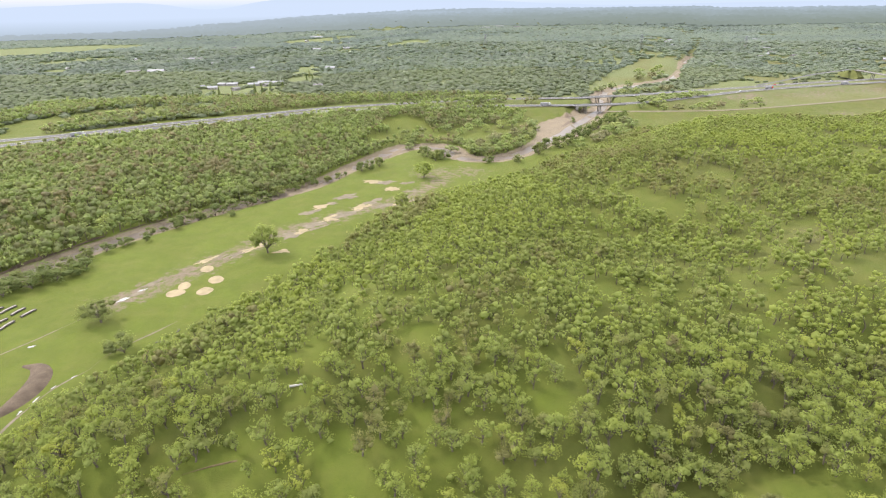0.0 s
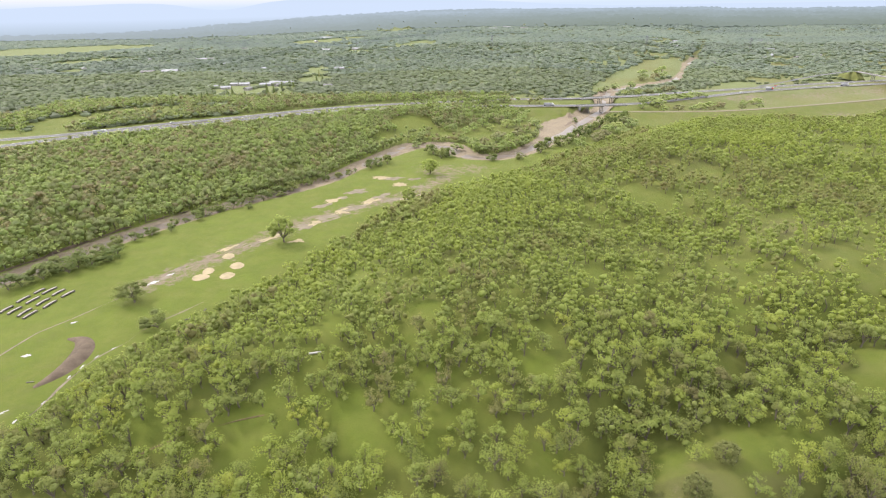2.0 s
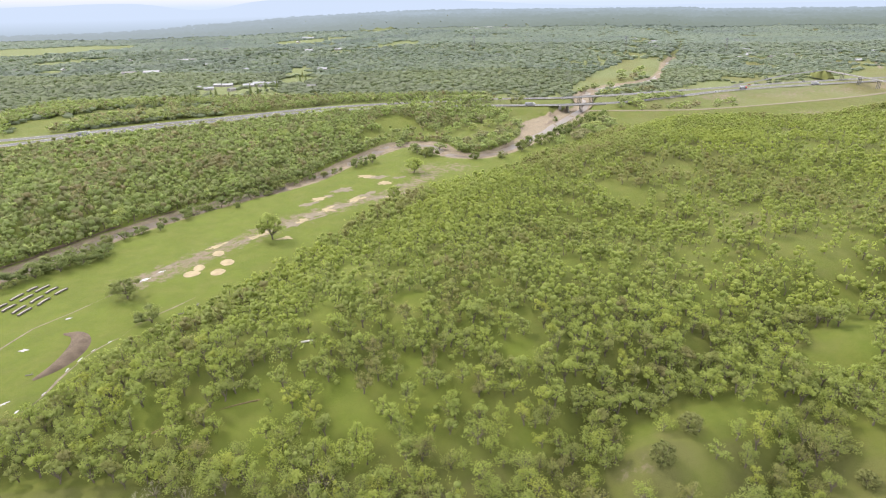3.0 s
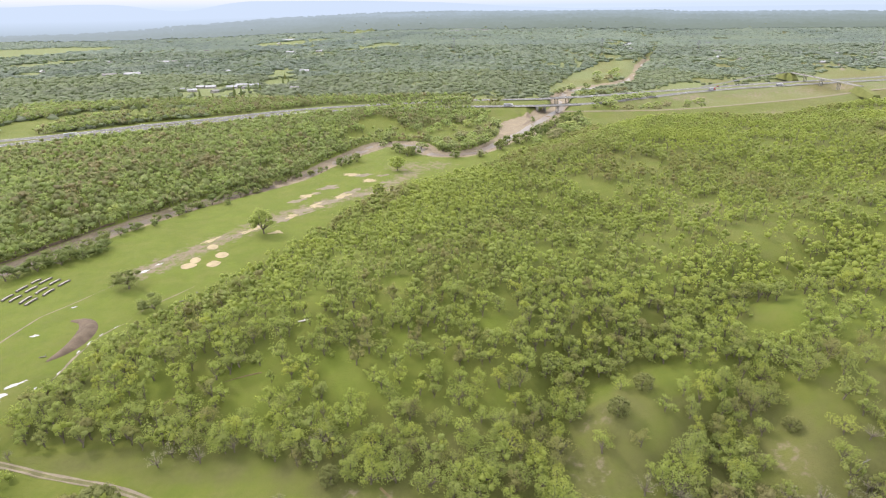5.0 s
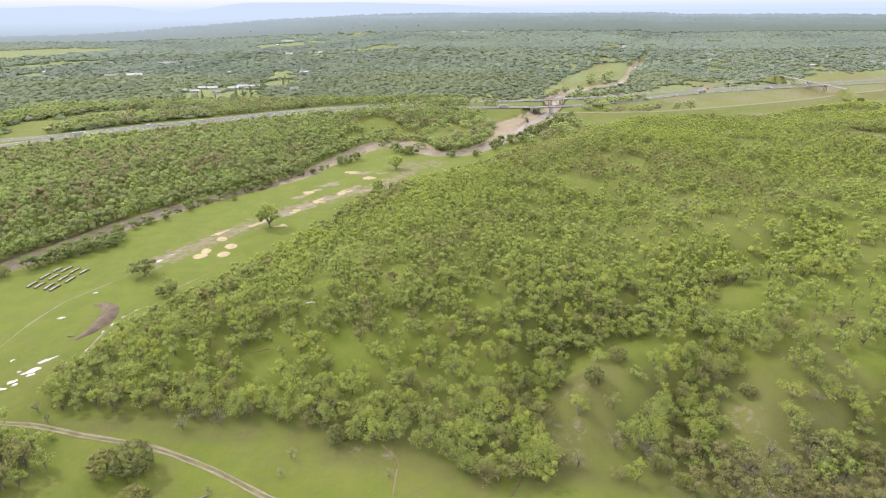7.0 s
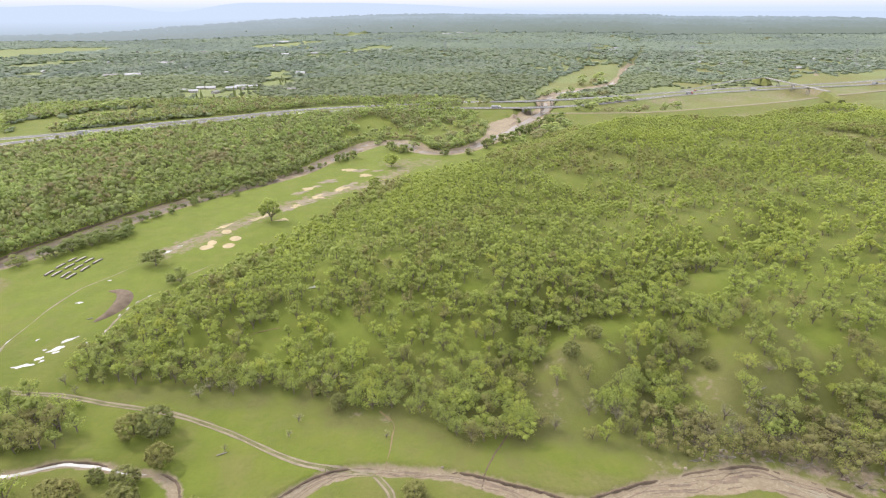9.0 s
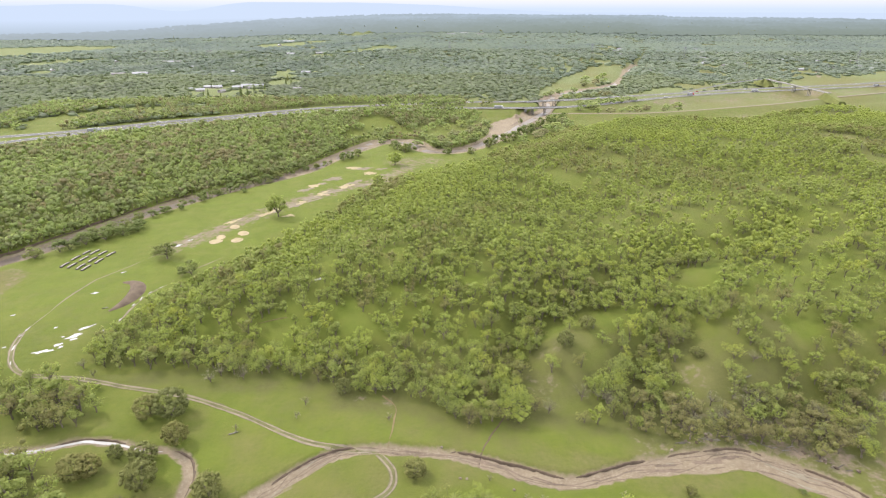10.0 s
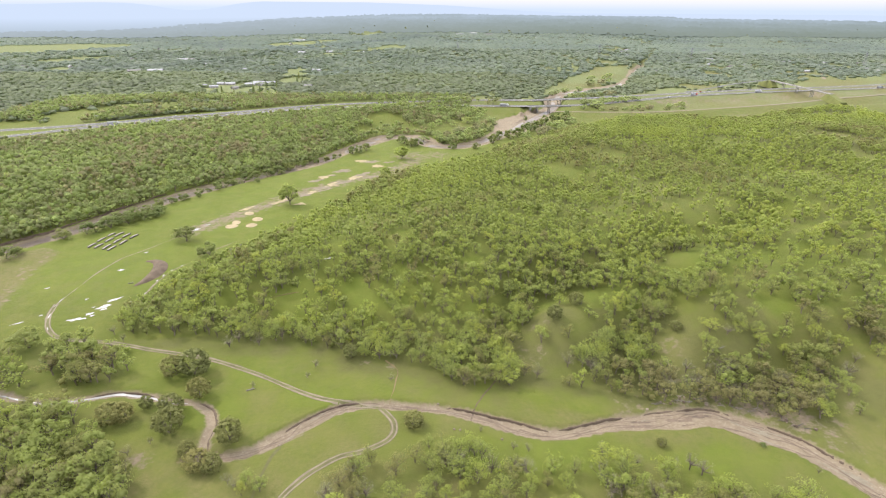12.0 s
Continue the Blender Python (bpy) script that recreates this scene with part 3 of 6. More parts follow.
def ground():
    nx, ny = len(GX), len(GY)
    verts = np.stack([XX, YY, ZZ], -1).reshape(-1, 3)
    at = np.arange(nx * ny).reshape(nx, ny)
    a, b, c, d = at[:-1, :-1].ravel(), at[1:, :-1].ravel(), at[1:, 1:].ravel(), at[:-1, 1:].ravel()
    faces = np.vstack([np.stack([a, b, c], 1), np.stack([a, c, d], 1)])
    me = mesh_from("ground", verts, faces, [M["ground"]], flat=False)
    bed = np.full(XX.shape, 12.0)
    for line in (RIVER, WASH, CREEK):
        r, hw = reach(XX, YY, line, 60)
        bed = np.minimum(bed, r - hw[..., 0])
    bare = np.zeros(XX.shape)
    for line, wide in zip(TRAILS[1:2], (11.0,)):
        bare = np.maximum(bare, 0.66 * np.exp(-((reach(XX, YY, line, 40)[0] / wide) ** 2)))
    ditch = spline([(380, 742), (431, 762), (496, 779), (544, 796), (591, 809), (670, 832), (760, 850), (900, 880)], 20)
    bare = np.maximum(bare, (0.60 + 0.2 * lumps(XX, YY, 30, 61)) * np.exp(-((reach(XX, YY, ditch, 60)[0] / 11.0) ** 2)))
    for cx, cy, r, v in ((-5, 415, 26, 0.6), (20, 420, 20, 0.6), (-15, 500, 16, 0.6), (540, 1250, 26, 0.8), (505, 1180, 18, 0.8), (420, 598, 22, 0.7), (80, 33, 12, 0.35), (50, 64, 8, 0.40), (54, 78, 6, 0.40), (106, 62, 9, 0.42), (112, 69, 6, 0.40), (103, 47, 7, 0.42), (112, 33, 6, 0.7), (122, 29, 6, 0.72), (132, 24, 5, 0.7), (127, 26, 6, 0.8), (137, 21, 6, 0.8), (150, 18, 5, 0.55), (160, 27, 4, 0.6), (100, 33, 5, 0.6), (92, 32, 4, 0.6),
                         (140, 24, 9, 0.6), (128, 29, 7, 0.6), (-90, 12, 4.0, 0.75), (-86, 10, 3.0, 0.7), (-10, 60, 4.0, 0.52), (-22, 63, 4.0, 0.5), (110, 42, 14, 0.42), (128, 34, 12, 0.5), (96, 40, 6, 0.5), (146, 12, 8, 0.5), (330, 712, 40, 0.42), (420, 735, 40, 0.46), (520, 775, 50, 0.52), (620, 800, 50, 0.55), (720, 850, 60, 0.55), (880, 930, 80, 0.52), (470, 640, 30, 0.6)):
        bare = np.maximum(bare, v * np.exp(-(((XX - cx) ** 2 + (YY - cy) ** 2) / r**2)))
    strip = depth_in(XX, YY, [(-198, 108), (-202, 125), (-208, 152), (-211, 184), (-224, 190), (-246, 178), (-290, 125), (-300, 100), (-240, 80)], 40)
    bare = np.maximum(bare, smooth(-1.5, 2.0, strip) * (1 - smooth(5, 16, strip)) * (0.46 + 0.2 * lumps(XX, YY, 14, 59)))
    dry = 0.22 + 0.28 * smooth(600, 1000, YY) + 0.22 * lumps(XX, YY, 70, 51) + 0.26 * (1 - smooth(50, 90, YY)) + 0.12 * smooth(40, 140, XX) - 0.12 * smooth(120, 220, YY) * (1 - smooth(-60, 0, XX))
    for cx, cy, r, v in ((170, 36, 26, 0.75), (150, 12, 20, 0.65), (-10, 56, 14, 0.55), (52, 28, 12, 0.6), (58, 76, 16, 0.75), (-118, 130, 9, 0.5), (-152, 118, 10, 0.45), (120, 50, 24, 0.6), (48, 72, 12, 0.7), (60, 66, 8, 0.7), (110, 64, 14, 0.8), (116, 70, 8, 0.75), (150, 60, 22, 0.55), (130, 124, 14, 0.35), (114, 62, 20, 0.55), (180, 70, 30, 0.55), (60, 26, 16, 0.5), (140, 20, 22, 0.5), (390, 358, 50, 0.6), (500, 740, 130, 0.70), (300, 690, 80, 0.5), (700, 830, 150, 0.75), (900, 950, 180, 0.75),
                         (-8, 50, 10, 0.5), (160, 225, 30, 0.6), (-120, 120, 20, 0.3), (330, 300, 120, 0.5), (-1300, 1850, 300, 0.2)):
        dry = np.maximum(dry, v * np.exp(-(((XX - cx) ** 2 + (YY - cy) ** 2) / r**2)) * (1 + 0.5 * lumps(XX, YY, 0.6 * r, 52)))
    dry = np.maximum(dry, smooth(-1.5, 2.5, strip) * (0.72 + 0.2 * lumps(XX, YY, 18, 60)))
    # greener wet meadow; its lighter colour also stands in for cloud shadow nearer by
    lush = smooth(105, 150, YY) * (1 - smooth(480, 560, YY)) * smooth(-2, 14, -depth_in(XX, YY, HILL)) * (0.75 + 0.35 * lumps(XX, YY, 30, 58))
    shore = np.minimum(reach(XX, YY, WASH, 40)[0], reach(XX, YY, CREEK, 40)[0] + 3)
    dry = np.maximum(dry, 0.66 * np.exp(-((shore / 6.5) ** 2)) * (1 + 0.5 * lumps(XX, YY, 9, 57)))
    lush = np.maximum(lush, (1 - smooth(52, 66, YY)) * smooth(-1, 6, -depth_in(XX, YY, HILL)) * (0.20 + 0.5 * lumps(XX, YY, 26, 58)))
    lush = np.maximum(lush, 0.75 * smooth(6, 20, depth_in(XX, YY, HILL)) * (1 - smooth(0.45, 0.95, cover(XX, YY))) * (1 - smooth(20, 70, XX)))
    lush = lush * (1 - smooth(0.45, 0.8, dry))
    fresh = np.zeros(XX.shape)                                   # the greenest grass, on damp flats and open slopes
    for cx, cy, rx, ry, v in ((-96, 62, 18, 9, 1.0), (-62, 54, 18, 9, 1.0), (-76, 36, 16, 10, 1.0), (-36, 40, 16, 9, 1.0), (28, 42, 9, 5, 0.5), (46, 39, 14, 5.5, 0.5), (68, 35, 13, 4.5, 0.5), (18, 12, 22, 8, 1.0), (48, 8, 26, 9, 1.0), (100, 4, 20, 9, 1.0), (158, 113, 22, 18, 0.85), (205, 115, 26, 18, 0.85), (178, 82, 18, 12, 0.85), (160, 74, 12, 8, 0.85)):
        fresh = np.maximum(fresh, v * np.clip(np.exp(-(((XX - cx) / rx) ** 2 + ((YY - cy) / ry) ** 2)) * (1.15 + 0.5 * lumps(XX, YY, 7, 63)), 0, 1))
    dry = dry * (1 - 0.75 * fresh)
    lush = np.maximum(lush, 0.80 * fresh)
    foot = depth_in(XX, YY, HILL, 40)
    # woodland floor and hill foot, darkened for the trees' shade as well as litter
    shed_shade = np.maximum(0.72 * cover(XX, YY), smooth(-20, -2, foot) * (YY < 85) * (XX < 150) * (0.95 + 0.3 * lumps(XX, YY, 12, 62)))
    # the open east slope gets the same darker colour
    shed_shade = np.maximum(shed_shade, 0.95 * np.exp(-(((XX - 172) / 28) ** 2 + ((YY - 28) / 34) ** 2)))
    shed_shade = shed_shade * (1 - 0.6 * fresh) * (1 - 0.6 * smooth(560, 900, YY))
    for name, values in (("haze_paling", smooth(620, 860, YY) * (1 - smooth(0.5, 0.8, dry))), ("lush", np.clip(lush, 0, 1)), ("wood", shed_shade), ("bed", bed), ("bare", bare), ("dry", dry)):
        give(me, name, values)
    return tagged(new("ground", me), "rolling spring-green grassland with bare earth and gravel", "ground", kind="structure")


ground()


def ribbon(name, line, offsets, material, lift, wobble=0.0, seed=1, level=None):
    """A strip laid on the ground along a line; offsets: how far its strings lie to the left of the line."""
    p = line[:, :2]
    t = np.gradient(p, axis=0)
    t /= np.linalg.norm(t, axis=1)[:, None] + 1e-9
    n = np.stack([-t[:, 1], t[:, 0]], 1)
    rows = []
    for k, off in enumerate(offsets):
        edge = k in (0, len(offsets) - 1)
        o = off + (wobble * lumps(np.cumsum(np.ones(len(p))) * 0.7, np.full(len(p), 9.0 * k), 6, seed + k) if edge else 0)
        q = p + n * np.broadcast_to(o, (len(p),))[:, None]
        z = on_ground(q[:, 0], q[:, 1]) + lift if level is None else np.broadcast_to(level, (len(p),))
        rows.append(np.column_stack([q, z]))
    m = len(offsets)
    verts = np.stack(rows, 1).reshape(-1, 3)
    at = np.arange(len(p) * m).reshape(-1, m)
    faces = np.stack([at[:-1, :-1].ravel(), at[1:, :-1].ravel(), at[1:, 1:].ravel(), at[:-1, 1:].ravel()], 1)
    return mesh_from(name, verts, faces, [material], flat=False)

# ---------------------------------------------------------------- helpers for things
def part(name, me, parent, label=""):
    ob = new(name, me)
    ob.parent = parent
    return tagged(ob, label)


def base(name, x, y, z=None, turn=0.0, label="", category="", group="", kind=""):
    """An Empty at the foot of a thing."""
    ob = new(name)
    ob.empty_display_size = 0.2
    ob.matrix_basis = pose(x, y, float(on_ground(x, y)) if z is None else z, 0, 0, turn)
    return tagged(ob, label, category, group, kind)


def box(bm, size, at=(0, 0, 0), turn=None, bevel=0.0):
    """Adds a box with its middle at a place, edges bevelled."""
    m = Matrix.Translation(at) @ (turn or Matrix()) @ Matrix.Diagonal((*size, 1))
    made = bmesh.ops.create_cube(bm, size=1, matrix=m)["verts"]
    if bevel:
        edges = list({e for v in made for e in v.link_edges})
        bmesh.ops.bevel(bm, geom=edges, offset=bevel, segments=1, affect="EDGES")
    return bm


def tube(bm, a, b, r0, r1=None, sides=8):
    a, b = Vector(a), Vector(b)
    m = Matrix.Translation((a + b) / 2) @ (b - a).to_track_quat("Z", "Y").to_matrix().to_4x4()
    bmesh.ops.create_cone(bm, cap_ends=True, segments=sides, radius1=r0, radius2=r0 if r1 is None else r1, depth=(b - a).length, matrix=m)
    return bm


def solid(name, bm, material):
    me = bpy.data.meshes.new(name)
    bm.to_mesh(me)
    bm.free()
    me.materials.append(material)
    return me


# ---------------------------------------------------------------- trees
G = (1 + 5**0.5) / 2
ICO = np.array([(-1, G, 0), (1, G, 0), (-1, -G, 0), (1, -G, 0), (0, -1, G), (0, 1, G), (0, -1, -G), (0, 1, -G), (G, 0, -1), (G, 0, 1), (-G, 0, -1), (-G, 0, 1)]) / math.hypot(1, G)
ICO_F = np.array([(0, 11, 5), (0, 5, 1), (0, 1, 7), (0, 7, 10), (0, 10, 11), (1, 5, 9), (5, 11, 4), (11, 10, 2), (10, 7, 6), (7, 1, 8),
                  (3, 9, 4), (3, 4, 2), (3, 2, 6), (3, 6, 8), (3, 8, 9), (4, 9, 5), (2, 4, 11), (6, 2, 10), (8, 6, 7), (9, 8, 1)])


def clump(rng, at, size, flat=0.8, rough=0.22):
    q, _ = np.linalg.qr(rng.normal(size=(3, 3)))
    v = (ICO @ q) * (1 + rough * rng.uniform(-1, 1, (12, 1))) * size
    v[:, 2] *= flat
    return v + at, ICO_F


def limb(a, b, r0, r1, sides):
    a, b = np.asarray(a, float), np.asarray(b, float)
    d = (b - a) / (np.linalg.norm(b - a) + 1e-9)
    u = np.cross(d, (0.31, 0.95, 0.1))
    u /= np.linalg.norm(u)
    w = np.cross(d, u)
    ring = [np.cos(k * 2 * np.pi / sides) * u + np.sin(k * 2 * np.pi / sides) * w for k in range(sides)]
    v = np.array([a + r0 * r for r in ring] + [b + r1 * r for r in ring])
    f = []
    for k in range(sides):
        n = (k + 1) % sides
        f += [(k, n, sides + n), (k, sides + n, sides + k)]
    return v, np.array(f)


def stack(pieces):
    verts, faces, n = [], [], 0
    for v, f in pieces:
        verts.append(v)
        faces.append(f + n)
        n += len(v)
    return np.vstack(verts), np.vstack(faces)


def tree_shape(seed, sprays, cores, leaves, leaf, limbs=4, sides=5, spread=1.0, low=0.36, airy=0.5, size=0.30, lean=0.05, lobes=0):
    """The wood and the leaves of a tree one metre high, to be scaled: an uneven crown of leafy sprays on forking limbs.
    sprays: bunches of leaves; cores: how many of them are thick at heart; leaf: the size of one tuft;
    lobes: how many main boughs gather the sprays round them, 0 for a crown closed all round."""
    rng = np.random.default_rng(seed)
    wide = 0.44 * spread
    mid, tall = low + (1 - low) * 0.42, (1 - low) * 0.60
    swell = rng.uniform(0.80, 1.12, 7)

    def rim(turn, up, far):
        ring = math.sqrt(max(0.0, 1 - max(up, 0) ** 2)) * (1 - 0.35 * max(-up, 0))
        return np.array((math.cos(turn) * wide * ring * far, math.sin(turn) * wide * ring * far, mid + up * tall * 0.80))

    boughs = [rim(2 * np.pi * (k * 0.382 + rng.uniform(-0.06, 0.06)), (0.95 if k == 0 else rng.uniform(-0.45, 0.75)), rng.uniform(0.45, 0.74)) for k in range(lobes)]
    at = []
    for k in range(sprays):
        if lobes:
            at.append(boughs[k % lobes] + rng.normal(0, 1, 3) * (wide * 0.24, wide * 0.24, tall * 0.15))
            continue
        turn = 2 * np.pi * (k * 0.618 + rng.uniform(-0.12, 0.12))
        at.append(rim(turn, rng.uniform(-0.55, 1.0), rng.uniform(airy, 1.0) * swell[int(turn / (2 * np.pi) * 7) % 7]))
    at = np.array(at)
    at[:, :2] += rng.uniform(-lean, lean, 2)
    reach_ = wide * size * rng.uniform(0.75, 1.30, sprays)
    order = rng.permutation(sprays)
    green = [clump(rng, at[k], reach_[k] * (0.76 if leaves else 1.0), 0.85, 0.28) for k in order[:cores]]
    if leaves:
        pick = rng.integers(0, sprays, leaves)
        d = rng.normal(size=(leaves, 3)) + (0, 0, 0.35)
        d /= np.linalg.norm(d, axis=1)[:, None]
        p = at[pick] + d * reach_[pick][:, None] * rng.uniform(0.62, 1.12, (leaves, 1)) * (1, 1, 0.9)
        n = 0.8 * d + 0.3 * (p - (0, 0, mid)) / wide + rng.normal(0, 0.26, (leaves, 3)) + (0, 0, 0.20)
        n /= np.linalg.norm(n, axis=1)[:, None]
        u = np.cross(n, rng.normal(size=(leaves, 3)))
        u /= np.linalg.norm(u, axis=1)[:, None]
        v = np.cross(n, u)
        s = leaf * rng.uniform(0.7, 1.3, (leaves, 1))
        tri = np.stack([p + s * u, p + s * (-0.5 * u + 0.75 * v), p + s * (-0.5 * u - 0.75 * v)], 1).reshape(-1, 3)
        green.append((tri, np.arange(3 * leaves).reshape(-1, 3)))
    fork = np.array([rng.uniform(-0.05, 0.05), rng.uniform(-0.05, 0.05), (low + 0.06) * rng.uniform(0.62, 0.95)])
    wood = [limb((0, 0, -0.05), fork, 0.036, 0.027, sides)]
    for k, tip in enumerate(boughs[:limbs] if lobes else at[rng.permutation(sprays)[:limbs]]):
        bend = fork + (tip - fork) * 0.55 + rng.uniform(-0.05, 0.05, 3)
        wood += [limb(fork, bend, 0.022, 0.014, max(3, sides - 1)), limb(bend, tip + (0, 0, 0.02), 0.013, 0.005, 3)]
        if lobes and sides > 3:
            wood += [limb(bend, at[k + lobes * m], 0.009, 0.003, 3) for m in (0, 1) if k + lobes * m < sprays]
    return stack(wood), stack(green)


def hummock(seed):
    """A far clump of trees: a low uneven dome."""
    rng = np.random.default_rng(seed)
    f = ICO_F[(ICO[ICO_F][:, :, 2] > -0.55).all(1)]
    v = ICO * (1 + 0.25 * rng.uniform(-1, 1, (12, 1))) * (0.75, 0.75, 0.55) + (0, 0, 0.4)
    return stack([limb((0, 0, 0), (0, 0, 0.3), 0.03, 0.03, 3)]), (v, f)


def scatter(rng, box_, gap, keep):
    """Plan places on a shaken grid, kept by the share that keep(x, y) gives."""
    x0, x1, y0, y1 = box_
    xs, ys = np.arange(x0, x1, gap), np.arange(y0, y1, gap * 0.87)
    gx, gy = np.meshgrid(xs, ys, indexing="ij")
    gx = gx + (np.arange(len(ys)) % 2) * gap / 2
    x = (gx + rng.uniform(-0.42, 0.42, gx.shape) * gap).ravel()
    y = (gy + rng.uniform(-0.42, 0.42, gx.shape) * gap).ravel()
    wedge = np.abs(x) < 52 + 0.86 * (y + 112)
    x, y = x[wedge], y[wedge]
    ok = rng.uniform(0, 1, len(x)) < keep(x, y)
    return x[ok], y[ok]


def woodland(name, label, shapes, x, y, heights, leaf, rng, squash=1.0, sink=0.1, tint=None, trunks=True):
    """Many trees past counting, joined."""
    z = on_ground(x, y) - sink
    kinds = rng.integers(0, len(shapes), len(x))
    turn, grow = rng.uniform(0, 2 * np.pi, len(x)), rng.uniform(0.85, 1.2, len(x))
    if tint is None:
        tint = np.clip(0.52 + 0.30 * lumps(x, y, 60, 61) * (1 + 0.8 * (y > 700)) + rng.normal(0, 0.22, len(x)), 0, 1)
    V, F, I, T, n = [], [], [], [], 0
    for k, (wood, green) in enumerate(shapes):
        pick = np.nonzero(kinds == k)[0]
        for mi, (v, f) in enumerate((wood, green)):
            if mi == 0 and not trunks:
                continue
            c, s = np.cos(turn[pick])[:, None], np.sin(turn[pick])[:, None]
            h, g = heights[pick][:, None], grow[pick][:, None]
            vx = (v[:, 0] * c - v[:, 1] * s) * h * g + x[pick][:, None]
            vy = (v[:, 0] * s + v[:, 1] * c) * h * g + y[pick][:, None]
            vz = v[:, 2] * h * squash + z[pick][:, None]
            V.append(np.stack([vx, vy, vz], -1).reshape(-1, 3))
            F.append((f[None] + (np.arange(len(pick)) * len(v))[:, None, None]).reshape(-1, 3) + n)
            I.append(np.full(len(pick) * len(f), mi))
            T.append(np.repeat(tint[pick], len(v)))
            n += len(pick) * len(v)
    me = mesh_from(name, np.vstack(V), np.vstack(F), [M["bark"], leaf], np.concatenate(I), flat=False)
    give(me, "tint", np.concatenate(T))
    return tagged(new(name, me), label, "trees", kind="stuff")


def tree_kind(name, seed, foliage, label, category, group, **shape):
    """One tree with trunk and crown, far below ground as the pattern for copies."""
    (wv, wf), (gv, gf) = tree_shape(seed, **shape)
    return mesh_from("trunk", wv, wf, [M["bark"]]), mesh_from("crown", gv, gf, [foliage]), name, label, category, group


def plant(kind, x, y, tall, wide=None, turn=0.0, label="", sink=0.05):
    trunk, crown, name, said, category, group = kind
    ob = base(name, x, y, float(on_ground(x, y)) - sink, turn, label or said, category, group)
    wide = tall if wide is None else wide
    ob.matrix_basis = ob.matrix_basis @ Matrix.Diagonal((wide, wide, tall, 1))
    part("trunk", trunk, ob)
    part("crown", crown, ob)
    return ob

# ---------------------------------------------------------------- water, tracks and bare patches
def structure(name, me, label, category):
    return tagged(new(name, me), label, category, kind="structure")


channel = RIVER.copy()
side_step = 0.30 * RIVER[:, 2] * lumps(np.arange(len(RIVER)), np.zeros(len(RIVER)), 9, 77)
channel[:, 0] += side_step
water_wide = np.clip(0.5 * RIVER[:, 2], 2.3, 5.0)
structure("water_1", ribbon("water", channel, [-water_wide, water_wide * 0, water_wide], M["muddy"], 0, level=-1.28), "shallow muddy river water on a gravel bed", "river")
creek_water = CREEK[: int(len(CREEK) * 0.80)]
structure("water_2", ribbon("water", spline(creek_water[:, :2], 1.5), [-0.62, 0, 0.62], M["puddle"], 0.12, 0.7), "thin shining creek water between cut banks", "creek")



def cut_bank(name, line, side, tall, seed, label):
    """The steep broken edge that the water has cut along one side of a stream bed."""
    p, hw = line[:, :2], line[:, 2]
    t = np.gradient(p, axis=0)
    t /= np.linalg.norm(t, axis=1)[:, None] + 1e-9
    n = np.stack([-t[:, 1], t[:, 0]], 1) * side
    run = np.arange(len(p)) * 1.0
    shake = 0.40 * lumps(run, 0 * run + seed, 9, seed) + 0.18 * lumps(run, 0 * run, 1.7, seed + 3)
    high = tall * np.clip(0.80 + 0.55 * lumps(run, 0 * run + 3, 8, seed + 9), 0.15, 1.2) * np.clip(np.minimum(run, run[::-1]) / 6, 0.05, 1)
    rows = []
    for off, up in ((-0.95, -0.3), (-0.70, 0.45), (-0.50, 0.84), (-0.25, 0.90), (0.25, -0.3)):
        q = p + n * (hw + 0.35 + shake + off)[:, None]
        low = on_ground(*(p + n * (hw * 0.7)[:, None]).T)
        top = on_ground(*(p + n * (hw + 3.0)[:, None]).T)
        z = low + (np.maximum(top, low + 0.1) - low) * up * np.clip(high, 0, 1.1) if up > 0 else on_ground(*q.T) - 0.25
        rows.append(np.column_stack([q, z]))
    m = len(rows)
    verts = np.stack(rows, 1).reshape(-1, 3)
    at = np.arange(len(p) * m).reshape(-1, m)
    faces = np.stack([at[:-1, :-1].ravel(), at[1:, :-1].ravel(), at[1:, 1:].ravel(), at[:-1, 1:].ravel()], 1)
    return structure(name, mesh_from("bank", verts, faces, [M["cut"]]), label, "bank")


fine_wash, fine_creek = spline(WASH, 0.8), spline(CREEK, 0.8)
for number, (line, x0, x1, side, tall) in enumerate(((fine_wash, -44, -18, 1, 0.85), (fine_wash, 10, 48, 1, 0.7), (fine_wash, 48, 78, 1, 0.9), (fine_wash, 80, 114, 1, 0.6), (fine_wash, 114, 140, 1, 0.55),
                                                     (fine_creek, -122, -98, 1, 0.7), (fine_creek, -82, -68, 1, 0.55)), 1):
    cut_bank(f"bank_{number}", line[(line[:, 0] > x0) & (line[:, 0] < x1)], side, tall, 5 * number, "dark undercut earth bank beside the stream bed")
far_shore = spline(RIVER[(RIVER[:, 1] > 150) & (RIVER[:, 1] < 345)] + (0, 0, 1.6), 2.0)
cut_bank("bank_9", far_shore, 1, 1.0, 45, "dark brown river bank below the dense woodland")
cut_bank("bank_8", spline(GULLIES[0][:6].tolist(), 0.8)[:, [0, 1, 1]] * (1, 1, 0) + (0, 0, 0.2), -1, 0.8, 25, "narrow dark gully cut through the grass")
